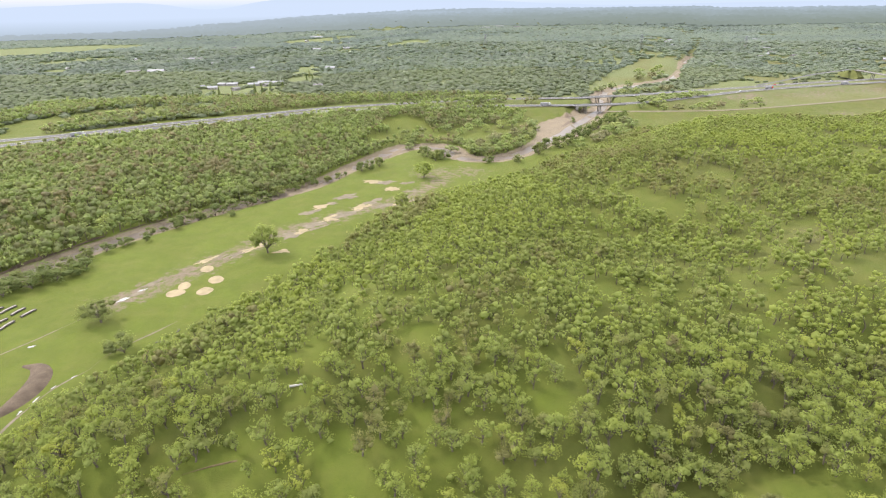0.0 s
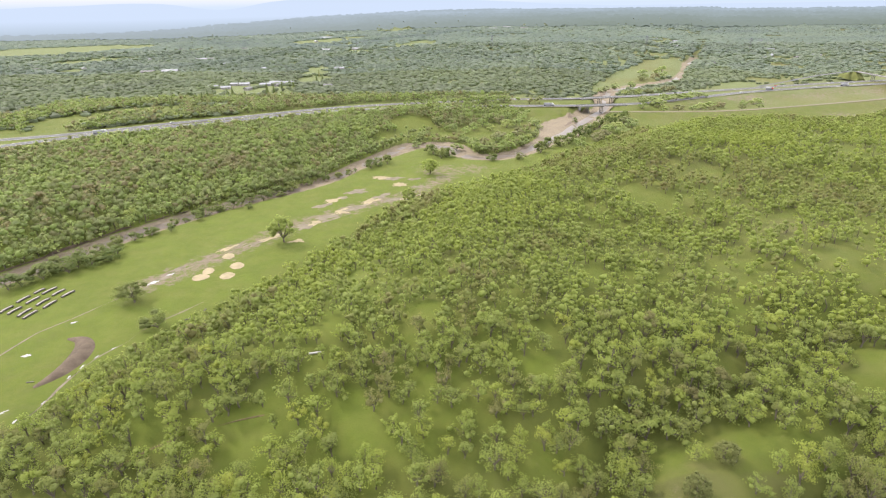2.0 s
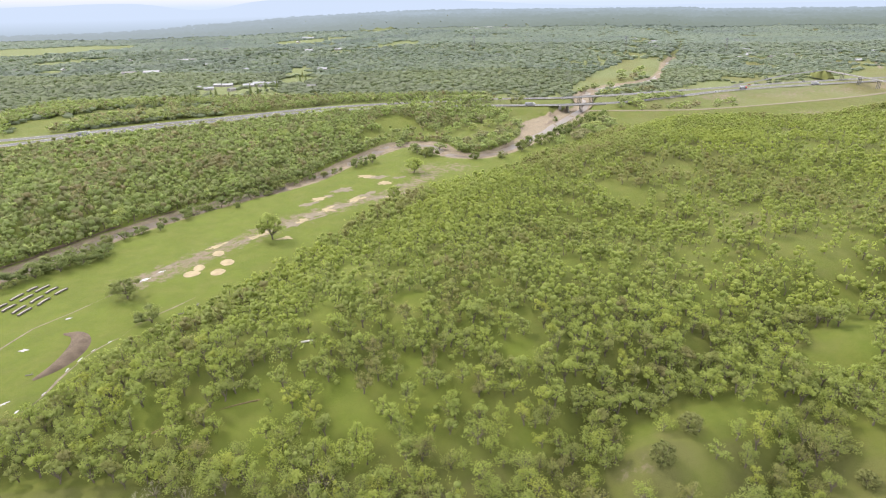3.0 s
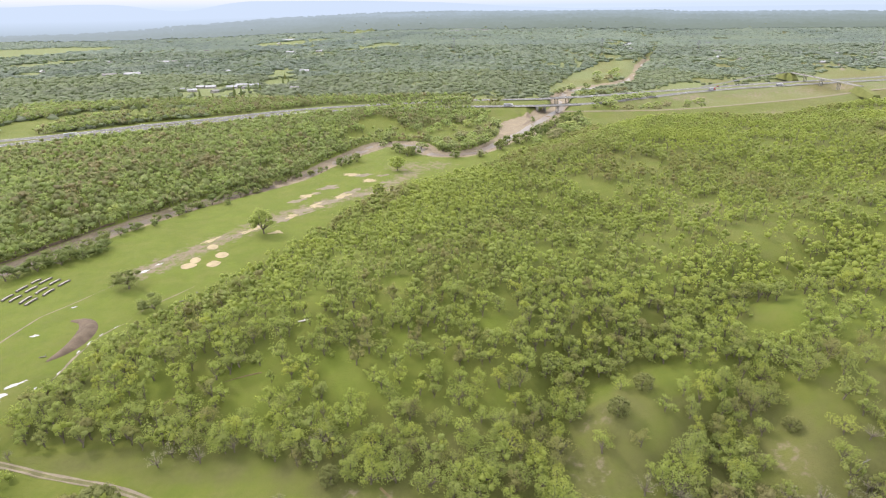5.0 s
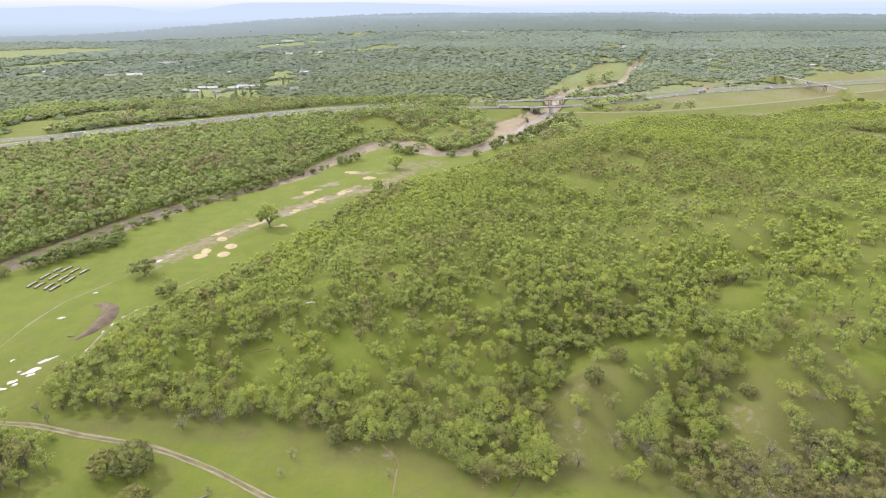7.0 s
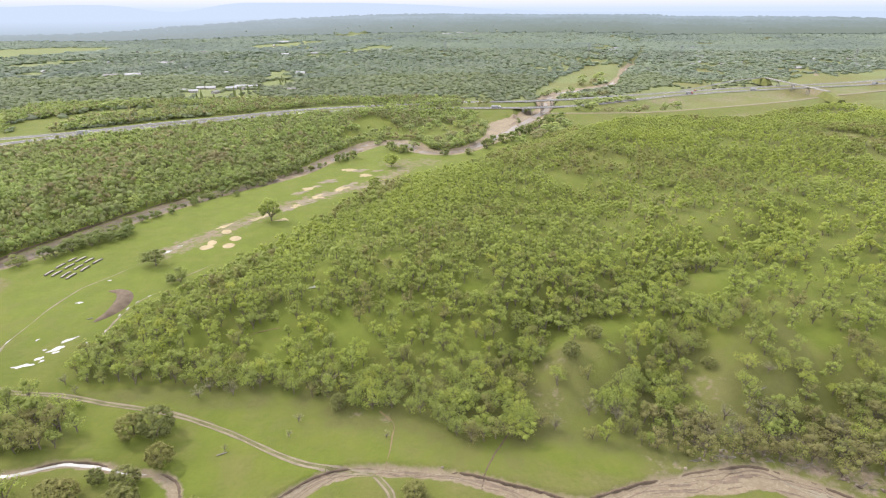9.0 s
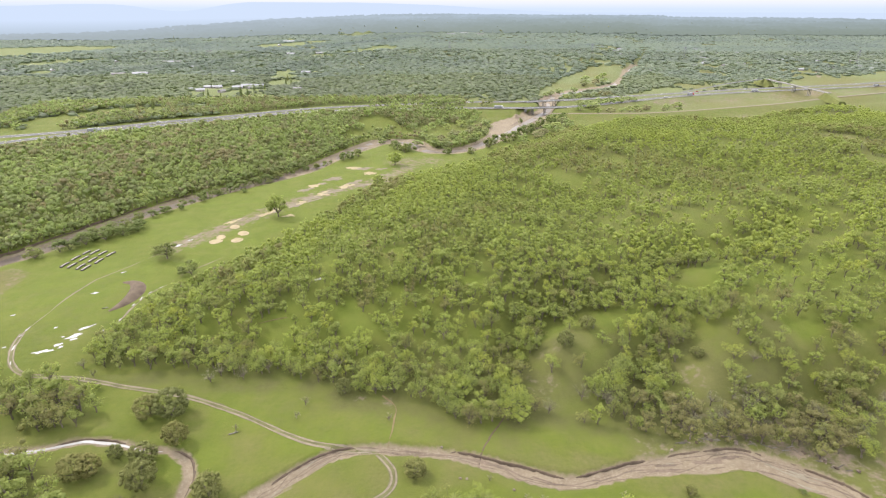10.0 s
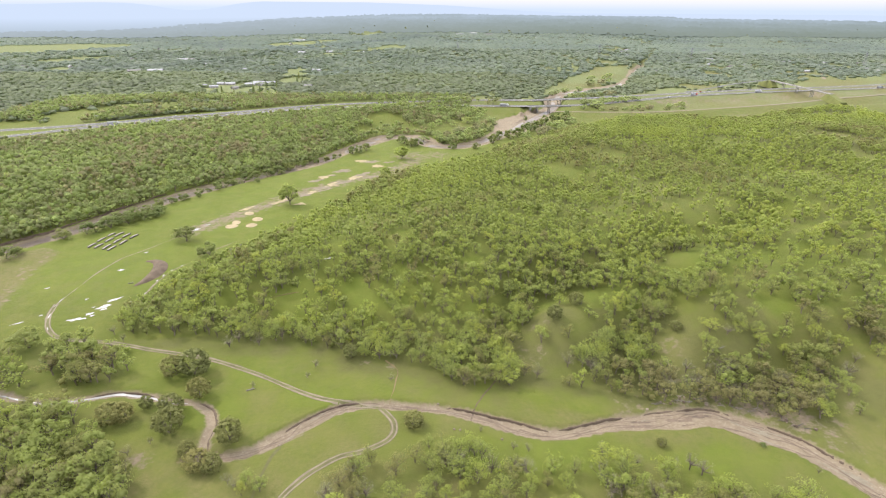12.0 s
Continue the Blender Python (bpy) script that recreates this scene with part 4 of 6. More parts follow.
for number, (off, wide) in enumerate(((-0.30, 0.22), (0.38, 0.16), (0.05, 0.12), (-0.6, 0.13)), 1):
    side_way = fine_wash.copy()
    run = np.arange(len(fine_wash)) * 0.8
    t = np.gradient(fine_wash[:, :2], axis=0)
    t /= np.linalg.norm(t, axis=1)[:, None]
    side_way[:, :2] += np.stack([-t[:, 1], t[:, 0]], 1) * (fine_wash[:, 2] * (off + 0.9 * lumps(run, 0 * run, 13, 40 + number)))[:, None]
    structure(f"rill_{number}", ribbon("rill", side_way, [-wide, 0, wide], M["silt"], 0.05, 0.25, 60 + number), "darker damp silt streak along the wash bed", "silt")

TRACK_A = spline([(-176, 117), (-172.5, 105), (-165, 92.5), (-154, 85), (-131, 81), (-112, 75), (-85, 67), (-64, 57), (-46, 46), (-34, 40), (-22, 37.5), (-12, 36)], 0.8)
TRACK_B = spline([(-12, 34), (-9, 30), (-7, 26), (-7, 21), (-10, 17), (-17, 13), (-24, 11), (-31, 6), (-35, 2), (-40, -6), (-46, -20), (-52, -45)], 0.8)
for number, track in enumerate((TRACK_A, TRACK_B), 1):
    bed = structure(f"road_{number}", ribbon("track", track, [-1.05, -0.6, 0, 0.6, 1.05], M["verge"], 0.05, 0.5, 3), "pale rutted two-wheel dirt track through grass", "track")
    for off in (-0.8, 0.8):
        part("rut", ribbon("rut", track, [off - 0.30, off, off + 0.30], M["dust"], 0.085, 0.22, int(9 + off * 4)), bed)


for number, trail in ((10, TRAILS[0]), (11, TRAILS[2]), (12, TRAILS[3]), (13, TRAILS[4]), (14, TRAILS[5])):
    structure(f"road_{number}", ribbon("trail", spline(trail, 1.2), [-0.28, 0, 0.28] if number > 12 else [-0.24, 0, 0.24], M["track_soil"] if number in (12, 13) else M["dust"] if number < 12 else M["verge"], 0.05, 0.5, number), "faint brown foot trail worn through the grass" if number > 11 else "faint worn foot trail across the meadow grass", "trail")


def blot(name, x, y, rx, ry, turn, material, lift=0.06, ragged=0.2, seed=1, rings=5, spokes=28):
    """An uneven flat patch lying on the ground."""
    a = np.arange(spokes) * 2 * np.pi / spokes
    edge = 1 + ragged * lumps(np.cos(a) * 2 + seed * 7, np.sin(a) * 2, 1.1, seed)
    pts = [(0.0, 0.0)]
    for r in range(1, rings + 1):
        pts += list(zip(np.cos(a) * edge * r / rings * rx, np.sin(a) * edge * r / rings * ry))
    p = np.array(pts)
    c, s = math.cos(turn), math.sin(turn)
    px, py = x + p[:, 0] * c - p[:, 1] * s, y + p[:, 0] * s + p[:, 1] * c
    faces = [(0, 1 + k, 1 + (k + 1) % spokes) for k in range(spokes)]
    for r in range(rings - 1):
        o = 1 + r * spokes
        for k in range(spokes):
            n = (k + 1) % spokes
            faces += [(o + k, o + spokes + k, o + spokes + n), (o + k, o + spokes + n, o + n)]
    return mesh_from(name, np.column_stack([px, py, on_ground(px, py) + lift]), np.array(faces), [material], flat=False)


for number, (x, y, rx, ry) in enumerate([(-124, 223, 4.0, 3.6), (-122.6, 230, 3.0, 3.8), (-111, 224.5, 3.6, 3.9), (-110, 236, 3.6, 4.2), (-119, 248, 3.3, 4.0)], 1):
    structure(f"sand_patch_{number}", blot("sand", x, y, rx, ry, 0.4, M["sand"], 0.08, 0.12, number), "round pale straw-coloured sand patch on the meadow", "sand patch")
# gravel and silt bars drawn out along the stream beds
bar_rng = np.random.default_rng(77)


def bars(line, count, first, long_, material_a, material_b, label):
    t = np.gradient(line[:, :2], axis=0)
    for k in range(count):
        i = int(bar_rng.uniform(0.04, 0.96) * len(line))
        side = bar_rng.uniform(-0.7, 0.7) * line[i, 2]
        a = math.atan2(t[i, 1], t[i, 0])
        x, y = line[i, 0] - math.sin(a) * side, line[i, 1] + math.cos(a) * side
        me = blot("bar", x, y, long_ * bar_rng.uniform(0.5, 1.3), line[i, 2] * bar_rng.uniform(0.07, 0.17), a + bar_rng.normal(0, 0.06), material_a if k % 2 else material_b, 0.07, 0.9, 200 + first + k, 3, 20)
        structure(f"gravel_bar_{first + k}", me, label, "gravel")


bars(spline(WASH, 1.5), 34, 1, 4.0, M["silt"], M["pale_gravel"], "streak of gravel and silt along the dry wash")
bars(RIVER[(RIVER[:, 1] > 380) & (RIVER[:, 1] < 1000)], 26, 41, 16.0, M["silt"], M["dust"], "long gravel bar in the river bed")
PUDDLES = [(-158, 101.5, 3.4, 1.2, 0.35), (-154.5, 106.5, 1.6, 0.9, 0.7), (-152.5, 104.8, 1.0, 0.5, 0.7), (-151.5, 113.5, 2.8, 1.3, 0.7), (-150.5, 110.5, 1.3, 0.7, 0.4), (-150, 120.5, 4.2, 0.9, 0.75), (-156, 113, 0.7, 0.5, 0.3), (-183, 99, 2.4, 0.5, 0.6),
           (-172.2, 105, 2.0, 0.6, 1.9), (-175.6, 114.5, 1.1, 0.5, 1.4), (-176, 121, 2.0, 0.3, 1.5), (-166.3, 93.5, 1.5, 0.5, 2.2), (-176.5, 106, 0.8, 0.5, 0.3), (-163.5, 155, 1.3, 0.9, 0.3), (-164, 121, 0.9, 0.6, 0.5), (-191, 134, 1.2, 0.6, 0.5),
           (-138, 141, 0.35, 1.0, 0.1), (-137, 147.5, 0.35, 1.5, 0.0), (-135.5, 153.5, 0.3, 1.1, -0.3), (-132, 159.5, 0.3, 1.0, -0.5), (-138, 127, 0.3, 0.9, 0.0), (-141, 118, 0.35, 0.9, 0.2), (-145, 218, 2.6, 1.1, 0.8), (-141, 225.5, 2.2, 0.9, 0.9), (-161, 180, 1.2, 0.6, 0.4)]
for number, (x, y, rx, ry, turn) in enumerate(PUDDLES, 1):
    structure(f"puddle_{number}", blot("puddle", x, y, rx, ry, turn, M["puddle"], 0.07, 0.8, number + 20, 3, 22), "shallow puddle of standing rainwater in grass", "puddle")
DRY_PATCHES = [(-139, 234, 5, 1.6, 0.9), (-142, 223, 4, 1.5, 0.9), (-124, 258, 7, 1.8, 0.9), (-118, 263, 4, 1.6, 0.9), (-110, 266, 6, 2.0, 0.9), (-104, 274, 8, 3.0, 0.9), (-97, 279, 4, 2.0, 0.9), (-88, 293, 8, 4.2, 0.9), (-83, 297, 6, 3.0, 0.9), (-79, 307, 8, 4.4, 0.85), (-74, 303, 6, 2.0, 0.85),
               (-70, 317, 9, 4.6, 0.8), (-64, 325, 8, 4.2, 0.8), (-58, 329, 7, 2.6, 0.8), (-53, 340, 8, 3.6, 0.8), (-47, 350, 8, 3.4, 0.8), (-38, 343, 8, 3.0, 0.6), (-28, 348, 8, 3.2, 0.5), (-18, 352, 7, 2.8, 0.4), (-85, 329, 6, 3.4, 0.7), (-80, 340, 8, 4.4, 0.7), (-75, 348, 5, 2.4, 0.7),
               (-66, 362, 8, 4.5, 0.6), (-37, 377, 8, 4.5, 0.3), (-42, 394, 8, 4.0, 0.3), (-26, 392, 7, 4.0, 0.3), (-52, 398, 7, 4, 0.3), (-71, 360, 5, 2.6, 0.5), (-22, 372, 6, 2.4, 0.3), (-86, 270, 5, 3, 0.4)]
for number, (x, y, rx, ry, turn) in enumerate(DRY_PATCHES, 1):
    structure(f"earth_patch_{number}", blot("earth", x, y, rx * 0.92, ry * 0.95, turn, M["dust"] if number % 3 else M["sand"], 0.08, 0.85, number + 50, 4, 26), "pale dried-out earth patch in the meadow grass", "bare patch")

# ---------------------------------------------------------------- woods past counting
rng = np.random.default_rng(11)
FULL = [tree_shape(100 + k, 26, 5, 400, 0.036, 6, 4, spread=s, low=l, size=0.30, lobes=n) for k, (s, l, n) in enumerate(((0.95, 0.20, 5), (1.1, 0.22, 7), (0.85, 0.16, 5), (1.0, 0.25, 6), (1.15, 0.20, 7), (0.9, 0.23, 5)))]
HALF = [tree_shape(200 + k, 8, 3, 54, 0.068, 1, 3, spread=s, low=l, airy=0.44, size=0.45) for k, (s, l) in enumerate(((1.0, 0.24), (1.1, 0.26), (0.9, 0.28), (1.05, 0.22)))]
DENSE = [tree_shape(300 + k, 8, 3, 46, 0.076, 1, 3, spread=s, low=0.2, airy=0.45, size=0.47) for k, s in enumerate((1.05, 1.15, 0.95, 1.1))]
FAR = [tree_shape(400 + k, 1, 1, 0, 0.17, 0, 3, spread=1.25, low=0.10, airy=0.05, size=1.0, lean=0.0) for k in range(6)]
LUMP = [hummock(500 + k) for k in range(4)]


def hill_only(x, y):
    return cover(x, y) * (depth_in(x, y, HILL) > -2)


def packed(x, y):
    """Trees stand closest in the ravines and along the foot of the hill."""
    edge = depth_in(x, y, HILL, 40)
    tight = np.maximum.reduce([np.exp(-((reach(x, y, line, 40)[0] / 12.0) ** 2)) for line in GULLIES] + [smooth(-1, 2, edge) * (1 - smooth(14, 22, edge)) * (x < 30) * (y < 112)] + [smooth(0, 3, depth_in(x, y, SOUTH[0], 30))])
    return cover(x, y) * np.maximum(0.74 + 0.26 * tight, 0.74 + 0.22 * smooth(95, 125, y))


nx, ny = scatter(rng, (-200, 260, -60, 140), 4.9, lambda x, y: packed(x, y) * (y < 140))
single = (ny < 95) & (ny > -34) & (nx > -78) & (nx < 152) & ~((nx > 80) & (ny < 56) & (ny > 15))
order = rng.permutation(np.nonzero(single)[0])[:300]
single = np.zeros(len(nx), bool)
single[order] = True
tall = rng.uniform(5.0, 8.4, len(nx))
for poly in GROVES:
    tall = np.where(depth_in(nx, ny, poly, 30) > -1, tall * 1.3, tall)
front = depth_in(nx, ny, HILL)
tall = np.where((front < 16) & (front > -2) & (nx < 15) & (ny < 112), tall * 1.02, tall)
tall = np.where((nx < -78) & (ny < 42), tall * 1.3, tall)
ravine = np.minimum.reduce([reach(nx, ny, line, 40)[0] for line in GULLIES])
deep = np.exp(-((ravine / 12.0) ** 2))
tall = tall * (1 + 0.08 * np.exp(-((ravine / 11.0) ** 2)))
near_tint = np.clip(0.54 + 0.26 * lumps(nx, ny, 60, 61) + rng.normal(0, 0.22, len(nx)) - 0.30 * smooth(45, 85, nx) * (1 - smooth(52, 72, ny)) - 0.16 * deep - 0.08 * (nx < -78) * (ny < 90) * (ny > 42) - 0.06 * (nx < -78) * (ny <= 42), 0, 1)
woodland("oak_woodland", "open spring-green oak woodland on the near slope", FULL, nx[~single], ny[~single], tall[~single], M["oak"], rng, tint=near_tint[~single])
mx, my = scatter(rng, (-140, 520, 140, 640), 5.1, lambda x, y: hill_only(x, y))
tint = np.clip(0.50 + 0.42 * lumps(mx, my, 75, 61) + rng.normal(0, 0.15, len(mx)), 0, 1)
ravine = np.minimum.reduce([reach(mx, my, line, 40)[0] for line in GULLIES])
tint = np.minimum(tint, 0.85)
grown = np.ones(len(mx))
for bxx, byy, r in ((-60, 280, 26), (-35, 300, 24), (-17, 323, 22), (-92, 162, 10), (-84, 183, 9), (95, 440, 30), (165, 530, 40)):
    inside = np.hypot(mx - bxx, my - byy) < r
    tint = np.where(inside, rng.uniform(0.0, 0.45, len(mx)), tint)
    grown = np.where(inside, 1.3, grown)
woodland("hillside_woodland", "spring-green oak woodland over the broad hill", HALF, mx, my, rng.uniform(4.8, 7.6, len(mx)) * grown * (1 + 0.15 * smooth(230, 330, my) + 0.3 * np.exp(-((ravine / 11.0) ** 2))), M["oak"], rng, tint=tint)
bx, by = scatter(rng, (-520, 240, 60, 760), 6.6, lambda x, y: cover(x, y) * (depth_in(x, y, NORTH) > 0))
bank_line = spline(RIVER[RIVER[:, 1] < 520], 3.0)
along = np.gradient(bank_line[:, :2], axis=0)
along /= np.linalg.norm(along, axis=1)[:, None]
edge = bank_line[:, :2] + np.stack([-along[:, 1], along[:, 0]], 1) * (bank_line[:, 2] + rng.uniform(0.8, 5.0, len(bank_line)))[:, None]
bx, by = np.r_[bx, edge[:, 0]], np.r_[by, edge[:, 1]]
tint = np.clip(0.42 + 0.30 * lumps(bx, by, 60, 62) + rng.normal(0, 0.24, len(bx)), 0, 1)
woodland("river_woodland", "dense darker green woodland between river and freeway", DENSE, bx, by, rng.uniform(6.8, 9.8, len(bx)), M["bank"], rng, tint=tint)
DARK_BAND = spline([(-900, 1080), (-672, 1186), (-556, 1290), (-458, 1412), (-422, 1548), (-312, 1760), (-138, 1914), (38, 2175)], 60)
fx, fy = scatter(rng, (-1700, 1800, 560, 1640), 8.0, lambda x, y: cover(x, y) * (1 - 0.5 * smooth(1000, 1400, y)) * ((depth_in(x, y, HILL) < 0)) * ((y > 770) | (x < -250) | (x > 250)))
shade = np.exp(-((reach(fx, fy, DARK_BAND, 120)[0] / 38) ** 2))
tint = np.clip(0.5 + 0.5 * lumps(fx, fy, 130, 61) + rng.normal(0, 0.2, len(fx)), 0, 1) * (1 - shade)
high = rng.uniform(6.5, 9.5, len(fx)) * (1 + 0.5 * smooth(1000, 1400, fy)) * (1 + 0.25 * shade)
past = fy + 90 * lumps(fx, fy, 200, 63) > 1080
woodland("far_woodland", "far oak woodland beyond the freeway", FAR, fx[~past], fy[~past], high[~past], M["faint_haze_oak"], rng, squash=0.60, tint=tint[~past], trunks=False)
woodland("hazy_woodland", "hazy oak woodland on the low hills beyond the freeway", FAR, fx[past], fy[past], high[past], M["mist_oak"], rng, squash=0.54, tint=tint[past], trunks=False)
gx, gy = scatter(rng, (-2400, 2500, 1640, 2500), 17.0, lambda x, y: cover(x, y))
tint = np.clip(0.5 + 0.5 * lumps(gx, gy, 200, 61) + rng.normal(0, 0.15, len(gx)), 0, 1) * (1 - np.exp(-((reach(gx, gy, DARK_BAND, 150)[0] / 50) ** 2)))
woodland("distant_woodland", "distant woodland on low rolling country", LUMP, gx, gy, rng.uniform(11, 15, len(gx)), M["deep_haze_oak"], rng, squash=0.42, tint=tint, trunks=False)
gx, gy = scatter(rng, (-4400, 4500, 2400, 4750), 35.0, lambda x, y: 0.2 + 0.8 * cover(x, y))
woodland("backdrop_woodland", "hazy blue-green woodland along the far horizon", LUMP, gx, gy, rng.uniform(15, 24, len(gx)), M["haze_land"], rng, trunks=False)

# ---------------------------------------------------------------- single trees
BLUE_OAKS = [tree_kind("oak_tree", 700 + k, M["oak_single"], "spring-green oak tree on the grassy slope", "tree", "oaks of the near woodland", sprays=36, cores=0, leaves=820, leaf=0.0275, limbs=7, sides=6,
                       spread=s, low=l, size=0.28, lobes=n) for k, (s, l, n) in enumerate(((0.95, 0.18, 6), (1.1, 0.22, 7), (0.85, 0.15, 5), (1.05, 0.24, 6), (1.15, 0.19, 7), (0.95, 0.22, 5)))]
for x, y, h in zip(nx[single], ny[single], tall[single]):
    plant(BLUE_OAKS[int(rng.integers(6))], x, y, h, h * rng.uniform(0.9, 1.2), rng.uniform(0, 360))
for x, y, h in ((164, 58, 6.5), (168, 55, 7), (173, 53, 7), (160, 49.5, 6.5), (157, 53, 6), (165, 50, 6.5), (150, 53.5, 5.5), (141, 53, 6), (142, 56, 6), (153, 32.5, 6.5), (162.5, 42.5, 6), (163, 38, 6.5), (162, 31.5, 5.5), (145.5, 22.5, 7), (149, 24, 6), (187, 62.5, 6), (190, 58, 6), (185.5, 49, 5.5), (180, 63, 6), (169, 63.5, 6.5), (163.5, 62, 6), (135, 62, 5.5), (142, 61.5, 5.5), (124, 64.5, 6), (154, 44, 6), (147, 36, 6.5)):
    plant(BLUE_OAKS[int(rng.integers(6))], x, y, h, h * rng.uniform(1.0, 1.3), rng.uniform(0, 360))
BIG = tree_kind("oak_tree", 731, M["dark_oak"], "broad spreading oak standing alone on the meadow", "tree", "", sprays=80, cores=20, leaves=2400, leaf=0.024, limbs=12, sides=7, spread=1.4, low=0.20, airy=0.35, size=0.21)
TALL = tree_kind("oak_tree", 735, M["oak_single"], "tall uneven oak standing alone on the meadow", "tree", "", sprays=84, cores=16, leaves=2400, leaf=0.024, limbs=12, sides=7, spread=1.1, low=0.16, airy=0.35, size=0.215, lean=0.06)
ROUND = [tree_kind("live_oak_bush", 740 + k, M["live_single"], "round dense olive-green live oak beside the creek", "bush", "live oaks along the creek", sprays=170, cores=70, leaves=2300, leaf=0.023, limbs=5, sides=5,
                   spread=1.15, low=0.02, airy=0.66, size=0.165) for k in range(3)]
SCRUB = [tree_kind("bush", 750 + k, M["dark_oak"], "ragged green bush on the riverbank", "bush", "riverbank bushes", sprays=22, cores=5, leaves=390, leaf=0.050, limbs=4, sides=4, spread=1.25, low=0.04, airy=0.4, size=0.34) for k in range(3)]
RIVERSIDE = [tree_kind("tree", 770 + k, M["bank_single"], "olive-green tree standing in open grass near the river", "tree", "trees of the river meadow", sprays=24, cores=10, leaves=300, leaf=0.055, limbs=4, sides=4, spread=1.2, low=0.10, airy=0.45, size=0.34) for k in range(4)]
BARE = [tree_kind("bare_tree", 760 + k, M["bare_single"], "thin grey-green tree barely in leaf", "tree", "", sprays=16, cores=0, leaves=170, leaf=0.030, limbs=11, sides=5, spread=1.0, low=0.3, airy=0.5, size=0.26) for k in range(3)]
plant(BIG, -144, 198, 10.5, 12.5, 40)
plant(TALL, -94, 268, 17, 15.5, 10)
plant(SCRUB[0], -122, 175, 8.0, 11, 10, "dense dark green bush at the meadow's edge")
plant(TALL, -14, 405, 13, 15, 80, "dark green oak beside bare earth by the river")
plant(TALL, -27, 335, 11, 11, 150, "oak standing at the edge of the meadow")
plant(TALL, -165, 79, 9.0, 14.0, 0, "spreading green oak by the dirt track")
for x, y, h, w in ((-87, 57.5, 12.0, 14.5), (-95, 57, 9.0, 11), (-80.5, 43, 9.0, 9.0), (-84, 24.5, 10.0, 11), (-87.5, 34.5, 8.0, 9.5), (-62, 20, 9.0, 10.5), (-68, 8.5, 6.5, 10), (-64, 7, 6, 8), (-74, 14.5, 5.5, 6.5), (-106, 30.5, 8.0, 10.5), (-102, 31, 7.5, 9), (-97, 37.5, 5.5, 5.8),
                   (-26.5, 66, 7.0, 7.0), (83, 12, 3.4, 3.8), (61, 77, 7.0, 7.5), (73, 88, 6.0, 7.5), (112, 70, 4.5, 6.0)):
    plant(ROUND[int(rng.integers(3))], x, y, h, w * 0.92, rng.uniform(0, 360))
plant(ROUND[1], 0, 25, 6.0, 8.0, 20, "windswept grey-green bush beside the dirt wash")
plant(SCRUB[1], 117, 10, 1.6, 2.6, 20, "low dark bush on the wash's bank")
for x, y, h in ((-62, 48, 3.0), (-40, 60, 4.2), (-42, 53, 3.2), (23, 21, 2.6), (-9, 50, 3.4), (-57, 1, 4.2), (-54, -1, 4.0), (-93, 14, 4.0), (-88, 19, 3.4), (38, 11, 3.2), (33, 12, 3.4), (128, -2, 3.0), (72, 4, 4.0),
                (130, 62, 5.0), (160, 44, 5.5), (-127, 82, 4.5), (-134, 88, 5.0), (62, 10, 4.6), (20, 10, 5.5), (-148, 64, 6.0), (-158, 52, 6.5), (142, 36, 6), (150, 30, 6), (169.5, 43, 7), (166, 41, 6.5), (157, 34, 6), (147, 28, 6.5), (176, 48, 5)):
    plant(BARE[int(rng.integers(3))], x, y, h, h * rng.uniform(0.9, 1.2), rng.uniform(0, 360))
for x, y, h, w in ((-177, 280, 4, 6), (-168, 286, 3, 4), (-182, 246, 5, 8), (-188, 238, 5, 9), (-195, 230, 6, 10), (-203, 222, 6, 10), (-212, 211, 6, 9), (-222, 202, 5, 8), (-160, 318, 6, 8), (-154, 323, 6, 8), (-146, 331, 6, 8), (-139, 341, 6, 8),
                   (-131, 349, 6, 8), (-124, 361, 6, 8), (-116, 372, 6, 8), (-108, 384, 5, 7), (-88, 404, 4, 6), (-80, 411, 4, 6), (-64, 424, 6, 7), (-58, 431, 6, 7), (-51, 437, 6, 7),
                   (-13, 470, 7, 9), (-5, 455, 7, 8), (2, 462, 6, 8), (39, 448, 5, 8), (64, 448, 5, 7), (85, 470, 8, 9), (95, 490, 8, 9), (109, 497, 8, 9), (118, 505, 8, 10), (130, 528, 8, 9), (141, 541, 9, 10), (150, 556, 8, 9),
                   (169, 590, 9, 10), (185, 604, 9, 11), (203, 616, 9, 11), (160, 575, 7, 8), (149, 622, 5, 5), (-30, 520, 5, 8), (-236, 172, 6, 8), (-244, 162, 6, 9), (-258, 152, 6, 8), (-188, 263, 5, 7), (-193, 254, 4, 6), (-198, 246, 5, 8), (-205, 236, 5, 7), (-172, 299, 4, 6), (-161, 307, 5, 7), (-134, 326, 3, 4), (-183, 272, 4, 6), (-120, 354, 3, 5), (-98, 398, 5, 7)):
    plant(SCRUB[int(rng.integers(3))], x, y, h * 1.4, w * 1.35, rng.uniform(0, 360))
    plant(SCRUB[int(rng.integers(3))], x + rng.uniform(-5, 5), y + rng.uniform(3, 8), h * rng.uniform(0.7, 1.2), w * rng.uniform(0.7, 1.2), rng.uniform(0, 360))

